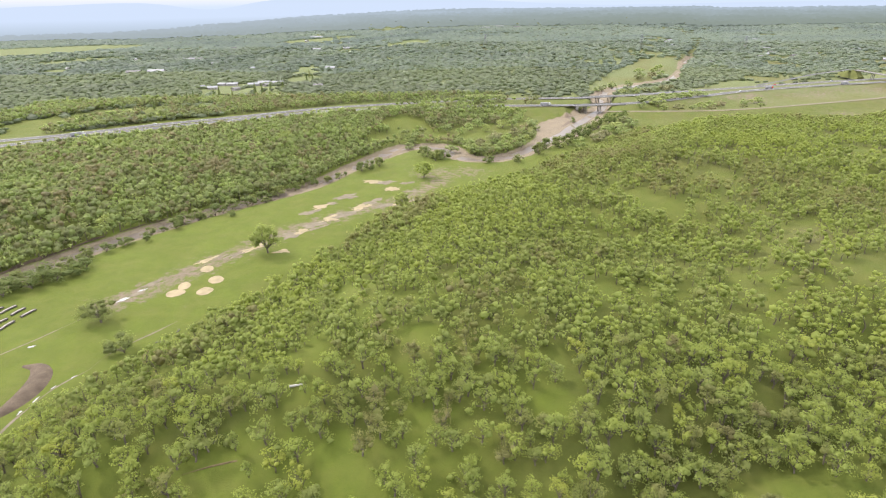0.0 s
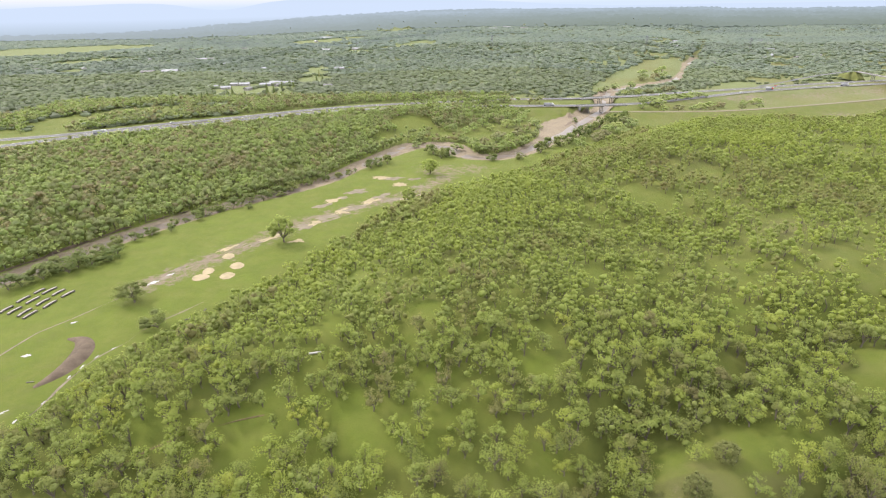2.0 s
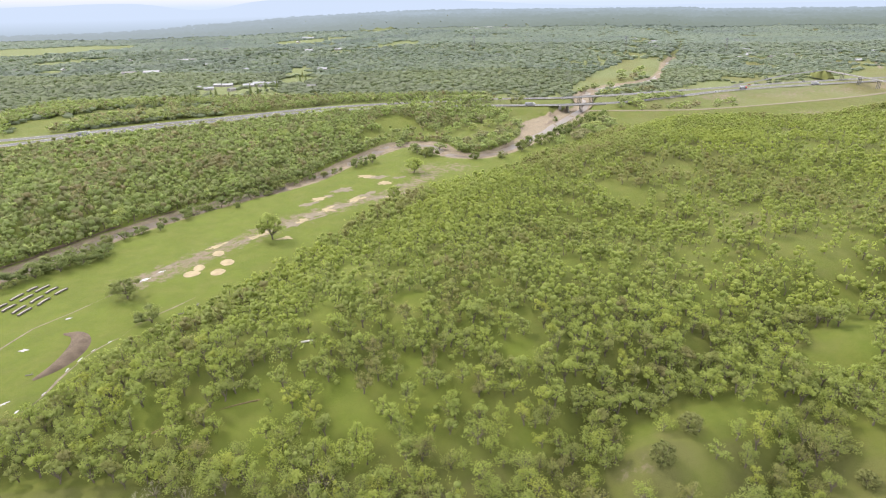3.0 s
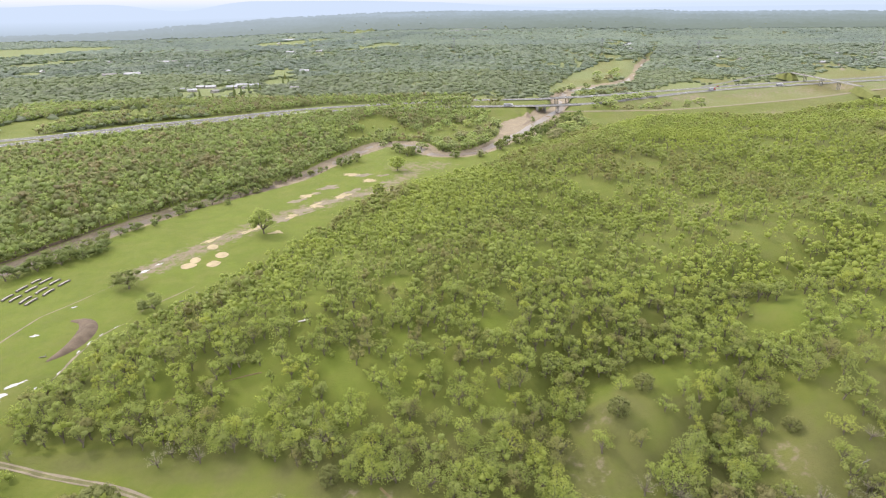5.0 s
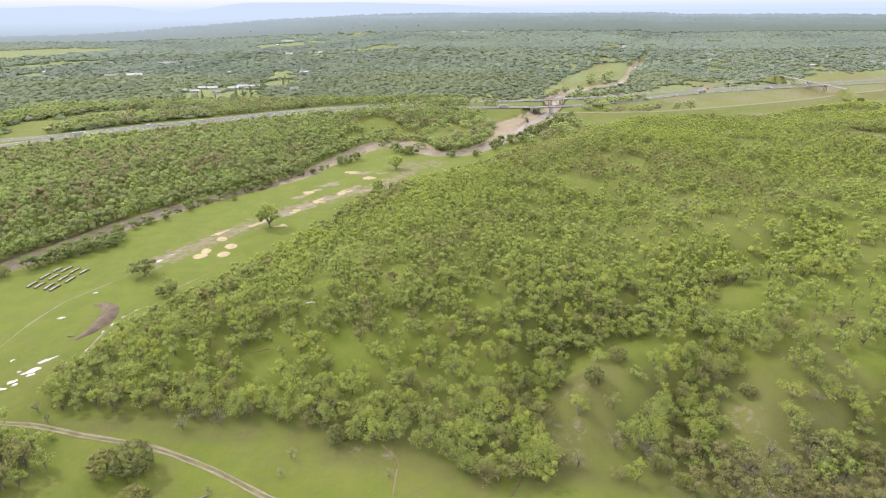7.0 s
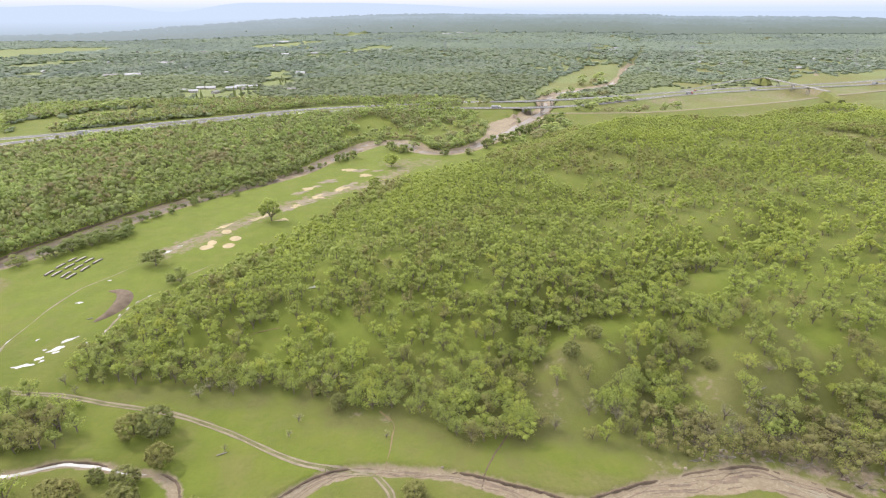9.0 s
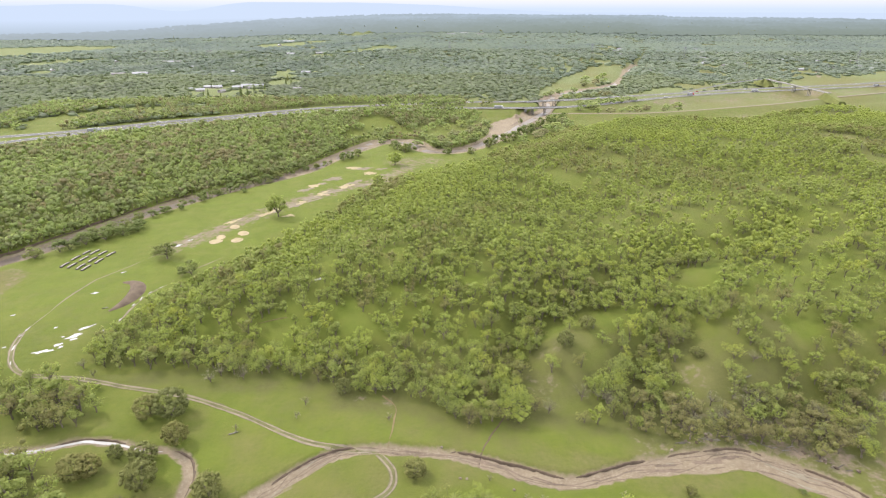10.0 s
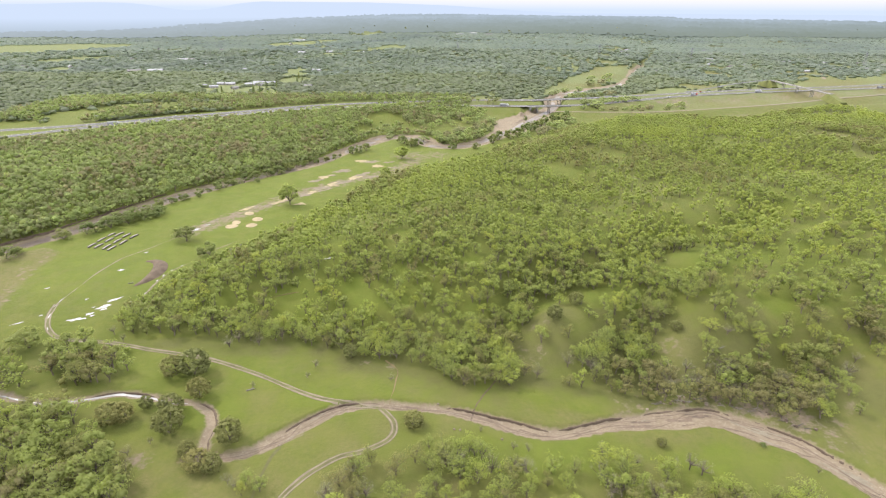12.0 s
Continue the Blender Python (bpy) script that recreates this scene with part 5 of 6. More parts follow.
# scattered trees of the north bank meadow, the median and the river above the bridges
for x, y, h, w in ((168, 557, 8, 12), (183, 575, 7, 13), (197, 591, 10, 11), (203, 607, 7, 10), (151, 522, 7, 13), (127, 496, 9, 10), (182, 549, 8, 14), (202, 579, 9, 12), (160, 532, 8, 10), (252, 698, 9, 12), (267, 706, 7, 13), (286, 714, 9, 12), (303, 722, 8, 13), (322, 731, 9, 13), (343, 745, 7, 15), (268, 686, 9, 14), (47, 570, 7, 8), (54, 538, 7, 10), (36, 501, 8, 7), (61, 512, 8, 7), (74, 545, 8, 11), (98, 598, 8, 11), (88, 622, 7, 10), (66, 588, 9, 11), (48, 516, 8, 10), (86, 566, 9, 8),
                   (-30, 507, 6, 8), (6, 568, 8, 9), (16, 522, 7, 8), (28, 491, 6, 8), (41, 490, 6, 8), (54, 492, 6, 9), (40, 594, 9, 10), (64, 532, 6, 7), (75, 507, 7, 8), (92, 545, 7, 8), (9, 493, 7, 9), (89, 636, 8, 9), (77, 594, 8, 9),
                   (-25, 539, 7, 8), (-12, 595, 9, 9), (50, 512, 6, 7), (84, 560, 6, 7), (102, 585, 6, 6), (20, 560, 7, 8), (30, 575, 8, 9), (60, 610, 9, 10), (70, 625, 9, 10), (48, 620, 9, 10),
                   (245, 676, 7, 9), (270, 672, 7, 9), (291, 678, 7, 10), (321, 685, 8, 10), (335, 690, 8, 11), (352, 700, 8, 11), (300, 660, 6, 8), (388, 712, 7, 9), (327, 668, 6, 9), (406, 720, 7, 10), (415, 726, 7, 10), (368, 676, 5, 7), (392, 680, 5, 7),
                   (260, 803, 9, 10), (272, 806, 9, 11), (284, 812, 9, 11), (298, 815, 9, 12), (313, 822, 10, 12), (328, 830, 10, 12), (342, 842, 9, 12), (272, 894, 10, 12), (250, 870, 9, 11), (300, 905, 10, 12), (240, 862, 8, 10),
                   (370, 1060, 9, 13), (420, 1100, 10, 14), (400, 1070, 9, 12), (350, 990, 9, 12), (372, 1000, 9, 12), (395, 1015, 9, 12), (340, 975, 9, 11)):
    plant(RIVERSIDE[int(rng.integers(4))], x, y, h * 1.1, w * 1.25, rng.uniform(0, 360))
# thin grey trees among the oaks
for poly_x, poly_y, spread_x, spread_y, count in ((112, 44, 14, 7, 16), (140, 34, 10, 8, 8), (20, 6, 16, 7, 8), (75, -4, 18, 6, 8), (-20, -2, 8, 5, 4), (60, 52, 12, 4, 6), (-60, 78, 30, 4, 6)):
    for k in range(count):
        x, y = poly_x + rng.uniform(-1, 1) * spread_x, poly_y + rng.uniform(-1, 1) * spread_y
        plant(BARE[int(rng.integers(3))], x, y, rng.uniform(5, 7.5), rng.uniform(5.5, 8), rng.uniform(0, 360))

# ---------------------------------------------------------------- freeway
def carriageway(number, line, label):
    road = structure(f"road_{number}", ribbon("road", spline(line, 6), [-6.2, -3.0, 0, 3.0, 6.2], M["asphalt"], 0, level=spline(line, 6)[:, 2] + 0.02), label, "road")
    fine = spline(line, 6)
    for off in (-6.9, 6.9):
        part("shoulder", ribbon("shoulder", fine, [off - 0.7, off + 0.7], M["dust"], 0, level=fine[:, 2] - 0.02), road, "pale gravel shoulder")
    for off in (-5.0, 5.0):
        part("edge_line", ribbon("edge_line", fine, [off - 0.1, off + 0.1], M["line"], 0, level=fine[:, 2] + 0.03), road)
    return road


carriageway(3, FAR_LANES, "grey asphalt freeway carriageway on a low bank")
carriageway(4, NEAR_LANES, "grey asphalt freeway carriageway on a low bank")
fr = spline(FRONTAGE, 8)
structure("road_5", ribbon("road", fr, [-3.4, 0, 3.4], M["dust"], 0, level=fr[:, 2] + 0.02), "pale frontage road below the wooded hill", "road")
RAMP = spline([(470, 836, 8.4), (540, 880, 10), (600, 915, 13), (676, 940, 17.5)], 8)
structure("road_6", ribbon("road", RAMP, [-3.4, 0, 3.4], M["asphalt"], 0, level=RAMP[:, 2] + 0.2), "grey slip road climbing to the overpass", "road")


def bridge(x, y, z, turn, length, width, piers, label):
    """A flat concrete bridge: deck, two parapets, rows of columns under crossheads."""
    ob = base("bridge", x, y, z, turn, label, "bridge")
    part("deck", solid("deck", box(bmesh.new(), (length, width, 0.6), (0, 0, -0.35), bevel=0.08), M["concrete"]), ob)
    for s in (-1, 1):
        part("parapet", solid("parapet", box(bmesh.new(), (length, 0.3, 0.55), (0, s * (width / 2 - 0.2), 0.24), bevel=0.04), M["concrete"]), ob)
        part("abutment", solid("abutment", box(bmesh.new(), (2.5, width, 4), (s * (length / 2 - 1), 0, -2.8), bevel=0.1), M["concrete"]), ob)
    for px in piers:
        part("crosshead", solid("crosshead", box(bmesh.new(), (1.2, width - 1, 0.8), (px, 0, -1.1), bevel=0.08), M["concrete"]), ob)
        for k in (-0.32, 0, 0.32):
            part("column", solid("column", tube(bmesh.new(), (px, k * width, -12), (px, k * width, -1.4), 0.5, 0.5, 10), M["concrete"]), ob)
    return ob


bridge(210, 750.5, 8.0, 14, 62, 13.5, (-18, 0, 18), "concrete freeway bridge over the gravel river")
bridge(196, 687.5, 8.0, 6, 62, 13.5, (-18, 0, 18), "concrete freeway bridge over the gravel river")
overpass = bridge(671, 837, 18.0, 84.6, 190, 7.5, (-44, 2, 48), "long pale concrete overpass above the freeway")
for s in (-1, 1):       # earth ramps that carry the road up to the overpass
    bm = bmesh.new()
    rows = [[bm.verts.new((s * (90 + run), side * wide, z)) for side, wide, z in ((-1, foot, -13), (-1, 3.9, top), (1, 3.9, top), (1, foot, -13))] for run, foot, top in ((-14, 7, -9.5), (0, 9, -0.75), (3, 9, -0.1), (42, 7, -8.0))]
    for a, b in zip(rows, rows[1:]):
        for k in range(3):
            bm.faces.new((a[k], a[k + 1], b[k + 1], b[k]))
    bm.faces.new(rows[0])
    bm.faces.new(rows[-1][::-1])
    bmesh.ops.recalc_face_normals(bm, faces=bm.faces)
    part("embankment", solid("embankment", bm, M["slope"]), overpass)


# ---------------------------------------------------------------- vehicles
def wheels(ob, xs, half, r):
    for x in xs:
        for s in (-1, 1):
            tyre = part("wheel", solid("wheel", tube(bmesh.new(), (x, s * half, r), (x, s * (half - 0.35), r), r, r, 14), M["rubber"]), ob)
            part("rim", solid("rim", tube(bmesh.new(), (x, s * (half + 0.01), r), (x, s * (half - 0.1), r), r * 0.55, r * 0.5, 10), M["steel"]), tyre)


def truck(x, y, z, turn, cab, label):
    ob = base("truck", x, y, z, turn, label, "truck", "vehicles on the freeway")
    part("trailer", solid("trailer", box(bmesh.new(), (9.4, 2.5, 2.6), (-0.2, 0, 2.4), bevel=0.06), M["roof_pale"]), ob)
    part("chassis", solid("chassis", box(bmesh.new(), (12.4, 1.0, 0.3), (1.7, 0, 0.95)), M["dark"]), ob)
    bm = box(bmesh.new(), (1.9, 2.45, 2.7), (6.1, 0, 2.2), bevel=0.25)
    box(bm, (1.3, 2.2, 1.3), (7.4, 0, 1.5), bevel=0.2)
    body = part("cab", solid("cab", bm, cab), ob)
    part("windscreen", solid("windscreen", box(bmesh.new(), (0.06, 2.0, 0.8), (7.08, 0, 2.75)), M["dark"]), body)
    wheels(ob, (-4.0, -2.9, 5.6, 7.5), 1.25, 0.5)
    return ob


def car(x, y, z, turn, paint, label):
    ob = base("car", x, y, z, turn, label, "car", "vehicles on the freeway")
    bm = box(bmesh.new(), (4.5, 1.8, 0.62), (0, 0, 0.66), bevel=0.16)
    part("body", solid("body", bm, paint), ob)
    part("cabin", solid("cabin", box(bmesh.new(), (2.3, 1.6, 0.55), (-0.25, 0, 1.2), bevel=0.22), M["dark"]), ob)
    part("roof", solid("roof", box(bmesh.new(), (1.6, 1.4, 0.08), (-0.3, 0, 1.5), bevel=0.03), paint), ob)
    wheels(ob, (-1.4, 1.4), 0.9, 0.33)
    return ob


def on_road(line, x, off):
    """Place, height and heading on a carriageway at about that x."""
    k = int(np.argmin(np.abs(line[:, 0] - x)))
    t = line[min(k + 1, len(line) - 1), :2] - line[k - 1, :2]
    a = math.atan2(t[1], t[0])
    return line[k, 0] - off * math.sin(a), line[k, 1] + off * math.cos(a), line[k, 2] + 0.04, math.degrees(a)


truck(*on_road(NEAR_LANES, 135, -1.8), M["white"], "white articulated lorry on the freeway")
truck(*on_road(NEAR_LANES, 470, 1.8), M["red"], "white-bodied lorry with a red cab on the freeway")
truck(*on_road(NEAR_LANES, 601, -1.8), M["white"], "white articulated lorry on the freeway")
truck(*on_road(NEAR_LANES, 875, -1.8), M["dark"], "white-bodied lorry with a dark cab on the freeway")
truck(*on_road(FAR_LANES, 949, 1.8), M["white"], "white articulated lorry on the freeway")
truck(*on_road(NEAR_LANES, -352, 1.8), M["white"], "white articulated lorry on the freeway")
for line, x, off, paint, label in ((NEAR_LANES, 420, -1.8, "silver", "silver car on the freeway"), (FAR_LANES, 612, 1.8, "white", "white car on the freeway"), (FAR_LANES, 330, -1.8, "dark", "dark car on the freeway"),
                                   (NEAR_LANES, 690, 1.8, "silver", "silver car on the freeway"), (FAR_LANES, -300, 1.8, "white", "white car on the freeway"), (FAR_LANES, 500, 1.8, "red", "red car on the freeway")):
    car(*on_road(line, x, off), M[paint], label)


# ---------------------------------------------------------------- houses
def house(x, y, turn, length, width, high, wall, roof, label):
    ob = base("house", x, y, None, turn, label, "house")
    part("wall", solid("wall", box(bmesh.new(), (length, width, high), (0, 0, high / 2 - 0.1)), wall), ob)
    bm, over, ridge = bmesh.new(), 0.5, high + width * 0.24
    l, w = length / 2 + over, width / 2 + over
    rows = [[bm.verts.new((sx * l, y_, z_)) for y_, z_ in ((-w, high - 0.1), (0, ridge), (w, high - 0.1), (w, high - 0.32), (0, ridge - 0.25), (-w, high - 0.32))] for sx in (-1, 1)]
    for k in range(6):
        n = (k + 1) % 6
        bm.faces.new((rows[0][k], rows[1][k], rows[1][n], rows[0][n]))
    for row, flip in ((rows[0], 1), (rows[1], -1)):
        bm.faces.new((row[0], row[1], row[4], row[5])[::flip])
        bm.faces.new((row[1], row[2], row[3], row[4])[::flip])
    part("roof", solid("roof", bm, roof), ob)
    for sx in (-0.3, 0.3):
        pane = part("window", solid("window", box(bmesh.new(), (1.5, 0.12, 1.1), (sx * length, -width / 2, 1.6)), M["dark"]), ob)
        part("sill", solid("sill", box(bmesh.new(), (1.7, 0.2, 0.1), (sx * length, -width / 2 - 0.05, 1.0)), M["white"]), pane)
    part("door", solid("door", box(bmesh.new(), (1.0, 0.12, 2.05), (0, -width / 2, 1.02)), M["old_wood"]), ob)
    return ob


for x, y, turn, l, w, roof in ((-370, 871, 10, 15, 8, "roof_pale"), (-347, 861, 20, 14, 8, "roof_pale"), (-351, 911, 0, 12, 8, "roof_pale"), (-334, 910, 10, 16, 9, "roof_pale"), (-298, 905, 10, 17, 9, "roof_pale"), (-288, 930, 5, 20, 10, "roof_pale"), (-308, 849, 60, 11, 8, "roof_grey"), (-276, 898, 60, 10, 7, "roof_grey"), (-266, 925, 20, 18, 9, "roof_pale"), (-601, 1385, 10, 26, 12, "roof_pale"), (-571, 1388, 10, 24, 12, "roof_grey"), (-250, 1574, 0, 22, 12, "roof_pale"), (-190, 880, 0, 14, 9, "roof_grey"), (-215, 1120, 0, 18, 10, "roof_pale"), (-560, 1130, 10, 30, 12, "roof_pale"), (-600, 1120, 10, 26, 12, "roof_grey"), (-900, 950, 20, 30, 14, "roof_pale"),
                               (-880, 930, 20, 18, 10, "roof_grey"), (720, 1290, 10, 16, 9, "roof_pale"), (760, 1340, 40, 18, 10, "roof_pale"), (800, 1300, 20, 16, 9, "roof_grey"), (860, 1330, 0, 20, 10, "roof_pale"), (640, 1640, 0, 20, 10, "roof_pale"),
                               (670, 1700, 30, 18, 10, "roof_pale"), (620, 1720, 60, 16, 10, "roof_grey"), (700, 1660, 10, 16, 10, "roof_pale"), (1010, 1400, 0, 18, 10, "roof_pale"), (560, 1420, 0, 16, 10, "roof_pale"), (930, 1600, 30, 18, 10, "roof_pale"), (-420, 2000, 0, 40, 16, "roof_pale"),
                               (-330, 1560, 0, 20, 12, "roof_pale"), (940, 1210, 0, 14, 9, "roof_pale"), (180, 2300, 0, 30, 14, "roof_pale"), (240, 2350, 0, 30, 14, "roof_pale"), (300, 2280, 0, 26, 14, "roof_grey")):
    house(x, y, turn, l, w, 3.0, M["wall"], M[roof], "low cream house with a pale metal roof" if roof == "roof_pale" else "low cream house with a grey shingle roof")


for k in range(34):
    x, y = (rng.uniform(560, 1250), rng.uniform(1180, 1750)) if k < 20 else (rng.uniform(-1000, -150), rng.uniform(1100, 2100))
    house(x, y, rng.uniform(0, 180), rng.uniform(11, 17), rng.uniform(8, 10), 3.0, M["wall"], M["roof_pale" if k % 3 else "roof_grey"],
          "small cream house with a pale roof among far trees" if k % 3 else "small cream house with a grey roof among far trees")
for number, line in enumerate((spline([(893, 1080), (960, 1180), (1000, 1250), (1040, 1320), (1080, 1400), (1110, 1480)], 10), spline([(640, 1560), (660, 1640), (640, 1720), (560, 1820)], 10),
                               spline([(-820, 1060), (-760, 1030), (-700, 1010)], 10)), 7):
    structure(f"road_{number}", ribbon("road", line, [-4, 0, 4], M["dust"], 0.4), "pale dirt road between far woods", "road")


def conifer(x, y, tall, seed):
    """A narrow dark conifer: a stem and tiers of drooping boughs."""
    rg = np.random.default_rng(seed)
    ob = base("conifer_tree", x, y, None, rg.uniform(0, 360), "tall narrow dark green conifer beside pale houses", "tree", "conifers round the houses")
    part("trunk", solid("trunk", tube(bmesh.new(), (0, 0, -0.3), (0, 0, tall * 0.5), 0.35, 0.2, 6), M["bark"]), ob)
    pieces = []
    for k in range(6):
        z, r = tall * (0.12 + 0.135 * k), tall * 0.20 * (1 - k / 6.6)
        a = np.arange(9) * 2 * np.pi / 9 + rg.uniform(0, 1)
        far = r * rg.uniform(0.75, 1.2, 9)
        v = np.vstack([np.column_stack([np.cos(a) * far, np.sin(a) * far, z + rg.uniform(-0.3, 0.3, 9)]), [(0, 0, z + tall * 0.26)]])
        pieces.append((v, np.array([(m, (m + 1) % 9, 9) for m in range(9)])))
    v, f = stack(pieces)
    part("crown", mesh_from("crown", v, f, [M["dark_oak"]]), ob)
    return ob


for k, (x, y, h) in enumerate(((-348, 678, 13), (-360, 709, 12), (-329, 729, 14), (-312, 775, 13), (-309, 786, 15), (-285, 770, 12), (-263, 800, 17), (-252, 797, 15), (-251, 835, 14), (-378, 664, 11), (-337, 766, 12), (-244, 875, 13), (-220, 935, 15), (-213, 948, 14), (-232, 1010, 14))):
    conifer(x, y, h, 40 + k)


def pylon(x, y, tall, turn):
    ob = base("power_pylon", x, y, None, turn, "tall galvanised steel lattice power pylon in woodland", "pylon")
    for sx in (-1, 1):
        for sy in (-1, 1):
            part("leg", solid("leg", tube(bmesh.new(), (sx * 4, sy * 4, -0.5), (sx * 0.6, sy * 0.6, tall), 0.28, 0.2, 5), M["steel"]), ob)
    for z, w in ((tall * 0.7, 9), (tall * 0.83, 7), (tall * 0.95, 5)):
        part("cross_arm", solid("cross_arm", box(bmesh.new(), (2 * w, 0.5, 0.6), (0, 0, z), bevel=0.1), M["steel"]), ob)
    for k in range(5):
        a, b = 4 - 0.68 * k, 4 - 0.68 * (k + 1)
        for s in (-1, 1):
            part("brace", solid("brace", tube(bmesh.new(), (s * a, -a, tall * k / 5), (-s * b, -b, tall * (k + 1) / 5), 0.14, 0.14, 4), M["steel"]), ob)
    return ob


for x, y, h in ((1150, 1300, 38), (520, 1500, 30), (120, 1540, 30), (780, 1480, 30)):
    pylon(x, y, h, 10)


# ---------------------------------------------------------------- things on the meadow
def bent(length, x0, x1, z0, z1, bow):
    """A long plank of that cross-section whose middle sags sideways by bow."""
    bm = bmesh.new()
    rows = []
    for k in range(9):
        u = k / 8 * 2 - 1
        off = bow * (u * u - 0.4)
        rows.append([bm.verts.new((u * length / 2, off + a, z)) for a, z in ((x0, z0), (x1, z0), (x1, z1), (x0, z1))])
    for a, b in zip(rows, rows[1:]):
        for k in range(4):
            bm.faces.new((a[k], b[k], b[(k + 1) % 4], a[(k + 1) % 4]))
    bm.faces.new(rows[0])
    bm.faces.new(rows[-1][::-1])
    bmesh.ops.recalc_face_normals(bm, faces=bm.faces)
    return bm


def trough(x, y, turn, length, bow):
    ob = base("feed_trough", x, y, None, turn, "long sagging wooden feed trough in rows on grass", "trough", "rows of feed troughs")
    part("floor_board", solid("floor_board", bent(length, -0.50, 0.50, 0.54, 0.68, bow), M["trough_board"]), ob, "pale weathered trough floor")
    # sides and ends in a darker wood than the floor
    for s in (-1, 1):
        part("side_board", solid("side_board", bent(length + 0.1, s * 0.58 - 0.07, s * 0.58 + 0.07, 0.25, 0.74, bow), M["dark_wood"]), ob)
        part("end_board", solid("end_board", box(bmesh.new(), (0.16, 1.2, 0.6), (s * length / 2, bow * 0.6, 0.52), bevel=0.02), M["dark_wood"]), ob)
        for px in (-0.4, 0, 0.4):
            off = bow * (4 * px * px - 0.4)
            part("leg", solid("leg", box(bmesh.new(), (0.3, 0.3, 0.55), (px * length, s * 0.45 + off, 0.15), bevel=0.02), M["dark"]), ob)
    return ob


for x, y, length, turn in ((-198, 201, 6.6, 78), (-199, 191.5, 6.4, 80), (-194.4, 190.4, 6.6, 77), (-188.6, 188.6, 7.2, 83), (-184.6, 186.5, 7.0, 80), (-192.8, 200, 6.6, 76), (-187, 198.3, 6.8, 79), (-182.2, 196, 7.0, 82), (-196, 209, 5.2, 72),
                           (-191.4, 209.4, 7.2, 73), (-185.8, 207.6, 6.4, 75), (-180.3, 206.1, 6.6, 73)):
    trough(x, y, turn, length, -0.45 + rng.uniform(-0.15, 0.15))


def mound():
    """A crescent of heaped dark earth."""
    line = spline([(-155, 167), (-149, 166), (-144.5, 161), (-142.5, 154), (-142.5, 147), (-144, 141), (-147, 135)], 1.2)
    n = len(line)
    t = np.gradient(line, axis=0)
    t /= np.linalg.norm(t, axis=1)[:, None]
    side = np.stack([-t[:, 1], t[:, 0]], 1)
    grow = np.sin(np.linspace(0.12, np.pi - 0.12, n)) ** 0.8
    across = np.linspace(-1, 1, 11)
    rows = []
    for a in across:
        p = line + side * (a * 4.2 * grow)[:, None]
        z = on_ground(p[:, 0], p[:, 1]) + (1 - a * a) * 1.7 * grow * (1 + 0.25 * lumps(p[:, 0], p[:, 1], 2.5, 71)) - 0.06
        rows.append(np.column_stack([p, z]))
    verts = np.stack(rows, 1).reshape(-1, 3)
    at = np.arange(n * 11).reshape(n, 11)
    faces = np.stack([at[:-1, :-1].ravel(), at[1:, :-1].ravel(), at[1:, 1:].ravel(), at[:-1, 1:].ravel()], 1)
    return tagged(new("earth_mound", mesh_from("earth_mound", verts, faces, [M["mound"]], flat=False)), "crescent mound of dark bare earth on the meadow", "mound")


mound()


def log(x, y, length, r, turn, material, label, tilt=3.0):
    ob = base("fallen_log", x, y, float(on_ground(x, y)) + r * 0.8, turn, label, "log")
    bm = tube(bmesh.new(), (-length / 2, 0, 0), (length / 2, 0, 0.1), r, r * 0.7, 9)
    part("stem", solid("stem", bm, material), ob)
    part("branch", solid("branch", tube(bmesh.new(), (length * 0.1, 0, 0.1), (length * 0.35, r * 4, r * 3), r * 0.4, r * 0.15, 6), material), ob)
    return ob


log(-44.5, 133.0, 4.2, 0.38, 12, M["bleached"], "bleached white fallen log in a woodland clearing")
for x, y, l, turn in ((-112, 182, 3.0, 30), (-108, 190, 2.2, 80), (-150, 138, 2.6, 10), (76, 88, 3.0, 60), (126, 57, 3.4, 20), (-62.5, 46.5, 3.2, 20)):
    log(x, y, l, 0.22, turn, M["old_wood"], "weathered grey fallen branch lying on grass")


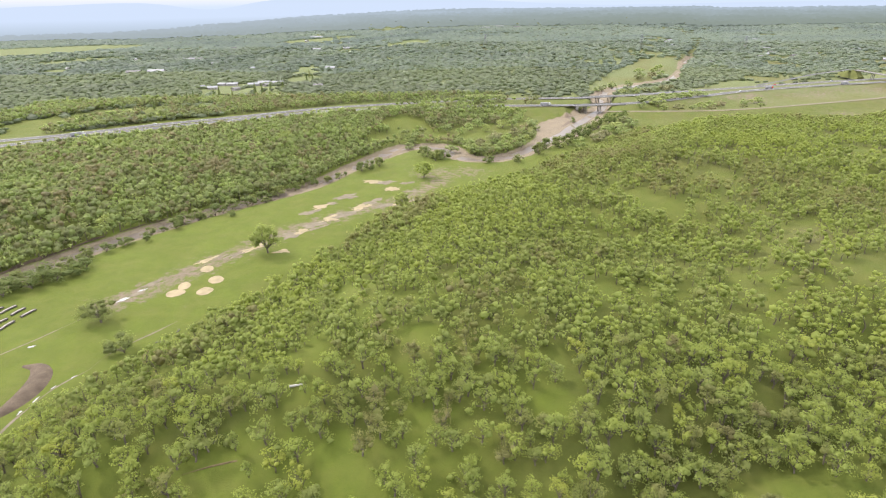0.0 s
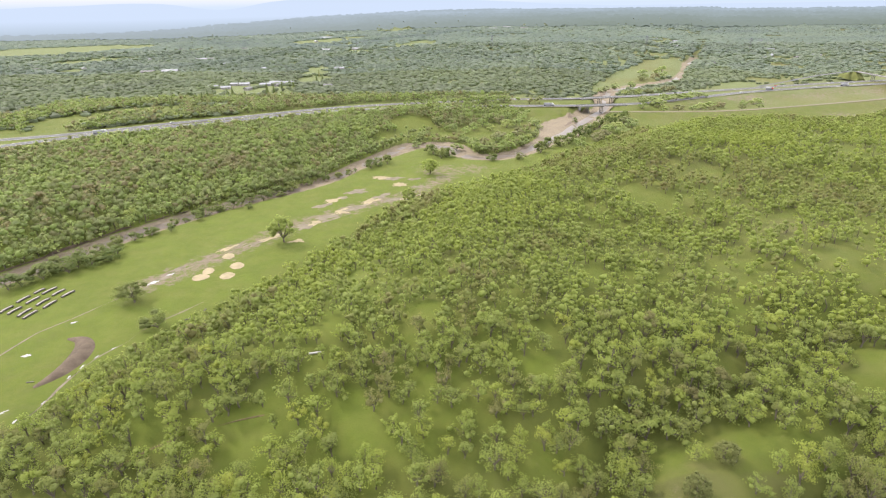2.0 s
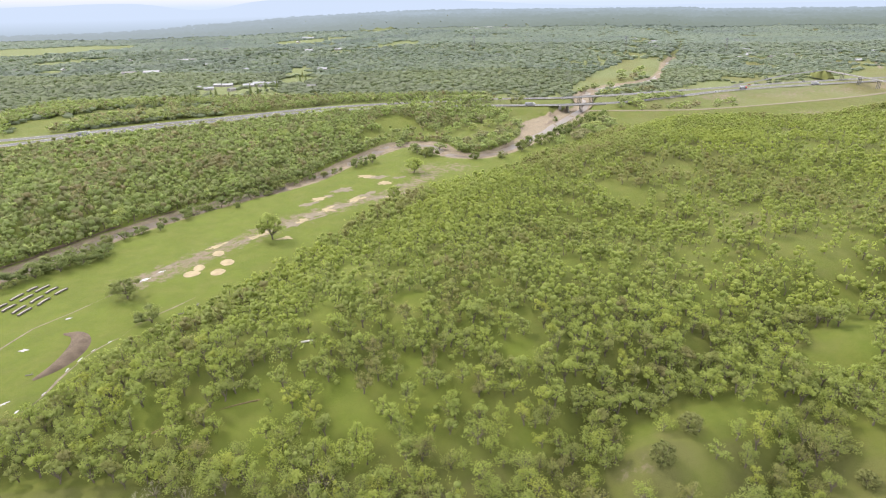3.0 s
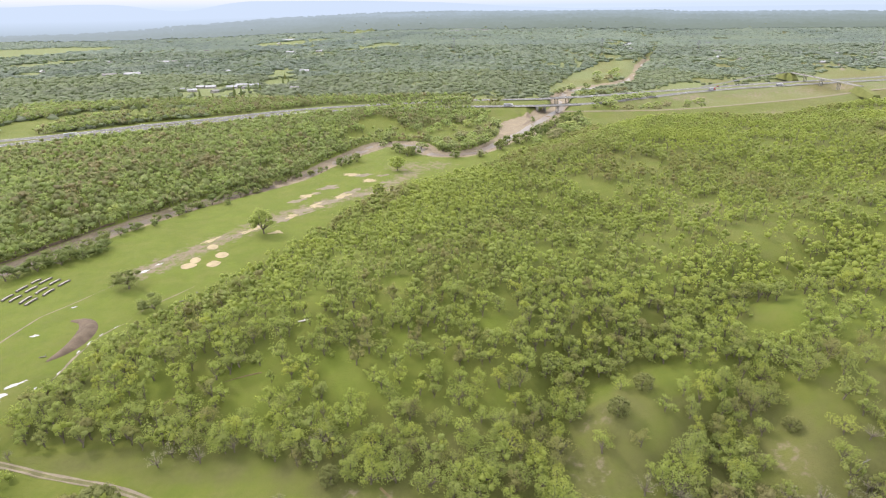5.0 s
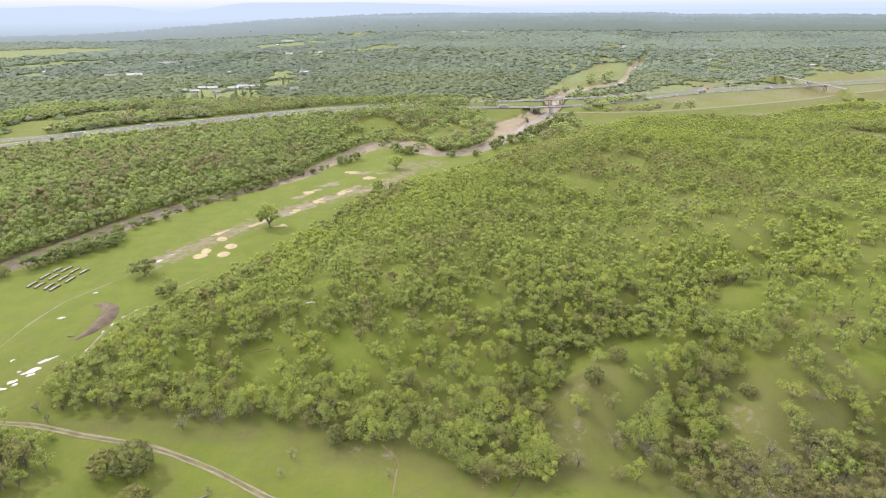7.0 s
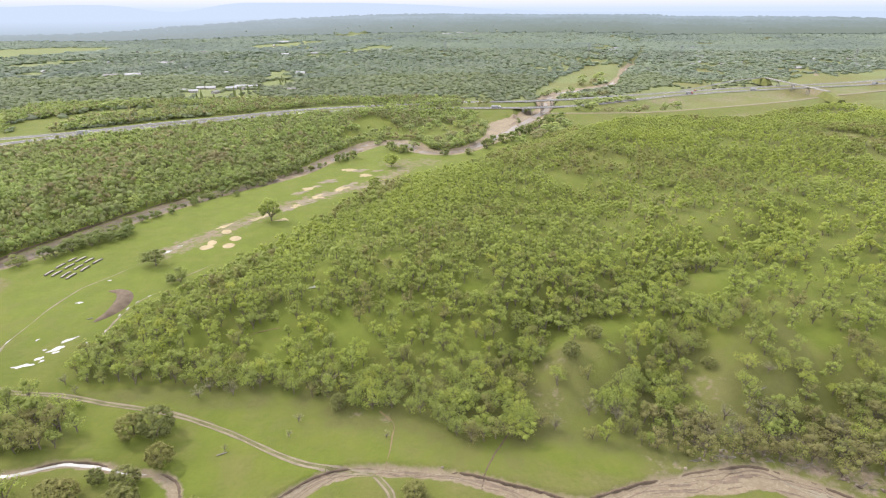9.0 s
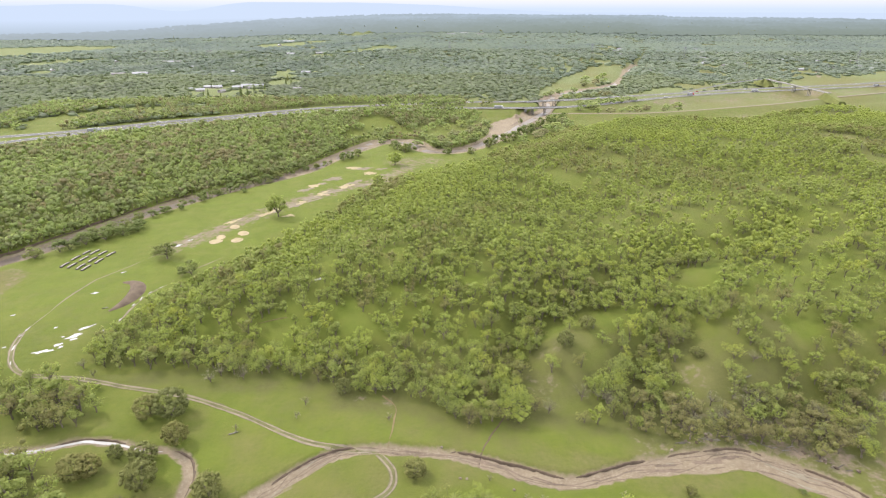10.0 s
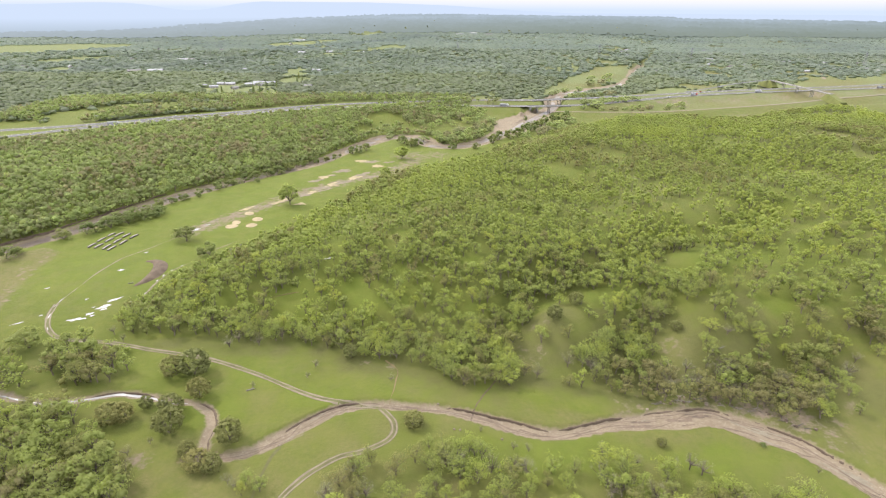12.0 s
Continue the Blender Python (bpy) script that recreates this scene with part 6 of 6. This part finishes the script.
def boulder(x, y, r, seed, material):
    rg = np.random.default_rng(seed)
    v, f = clump(rg, (0, 0, r * 0.25), r, 0.6, 0.25)
    bm = bmesh.new()
    vs = [bm.verts.new(p) for p in v]
    for a in f:
        bm.faces.new([vs[k] for k in a])
    bmesh.ops.subdivide_edges(bm, edges=bm.edges[:], cuts=1, use_grid_fill=True, smooth=0.4)
    ob = new("boulder", solid("boulder", bm, material))
    ob.matrix_basis = pose(x, y, float(on_ground(x, y)) - r * 0.1, 0, 0, rg.uniform(0, 360))
    return tagged(ob, "pale sandstone boulder on the eroded wash bank", "rock", "rocks of the wash bank")


BANK_X, BANK_Y = (80, 93, 104, 113, 121, 128, 136, 150), (30, 33, 33.5, 31.5, 28.5, 25, 18, 8)
for k in range(46):
    x = rng.uniform(84, 142)
    y = np.interp(x, BANK_X, BANK_Y) + rng.normal(0.6, 1.1)
    boulder(x, y, rng.uniform(0.25, 0.8), 900 + k, M["rock"] if rng.uniform() < 0.6 else M["cut"])
for k in range(16):
    x = rng.uniform(86, 138)
    log(x, np.interp(x, BANK_X, BANK_Y) + rng.normal(0.8, 1.2), rng.uniform(1.6, 3.6), 0.14, rng.uniform(-50, 40), M["old_wood"] if k % 3 else M["dark_wood"], "grey dead branch washed up on the eroded bank")
for k, (x, y) in enumerate(((14, 22.4), (16, 22), (-45, 17), (9, 36.5), (-24, 33), (30, 17))):
    boulder(x, y, 0.6, 990 + k, M["rock"])


# ---------------------------------------------------------------- backdrop
def ridge(name, radius, heights, foot, material, label):
    """A far ring of hills or sky, so far off that it does not shift."""
    a = np.linspace(radians(-72), radians(62), 240)
    far, top = radius(np.degrees(a)), heights(np.degrees(a))
    verts = np.vstack([np.column_stack([np.sin(a) * far, np.cos(a) * far, np.full(240, foot)]), np.column_stack([np.sin(a) * far, np.cos(a) * far, top])])
    k = np.arange(239)
    faces = np.stack([k, k + 1, k + 241, k + 240], 1)
    return tagged(new(name, mesh_from(name, verts, faces, [material], flat=False)), label, "backdrop", kind="structure")


def mountains(d):
    line = 128 + 34 * smooth(-50, -27, d) * (1 - smooth(-27, -21, d)) + 60 * smooth(-22, -14, d) * (1 - smooth(-2, 16, d))
    return line + 7 * lumps(d, 0 * d, 6, 81, 4)


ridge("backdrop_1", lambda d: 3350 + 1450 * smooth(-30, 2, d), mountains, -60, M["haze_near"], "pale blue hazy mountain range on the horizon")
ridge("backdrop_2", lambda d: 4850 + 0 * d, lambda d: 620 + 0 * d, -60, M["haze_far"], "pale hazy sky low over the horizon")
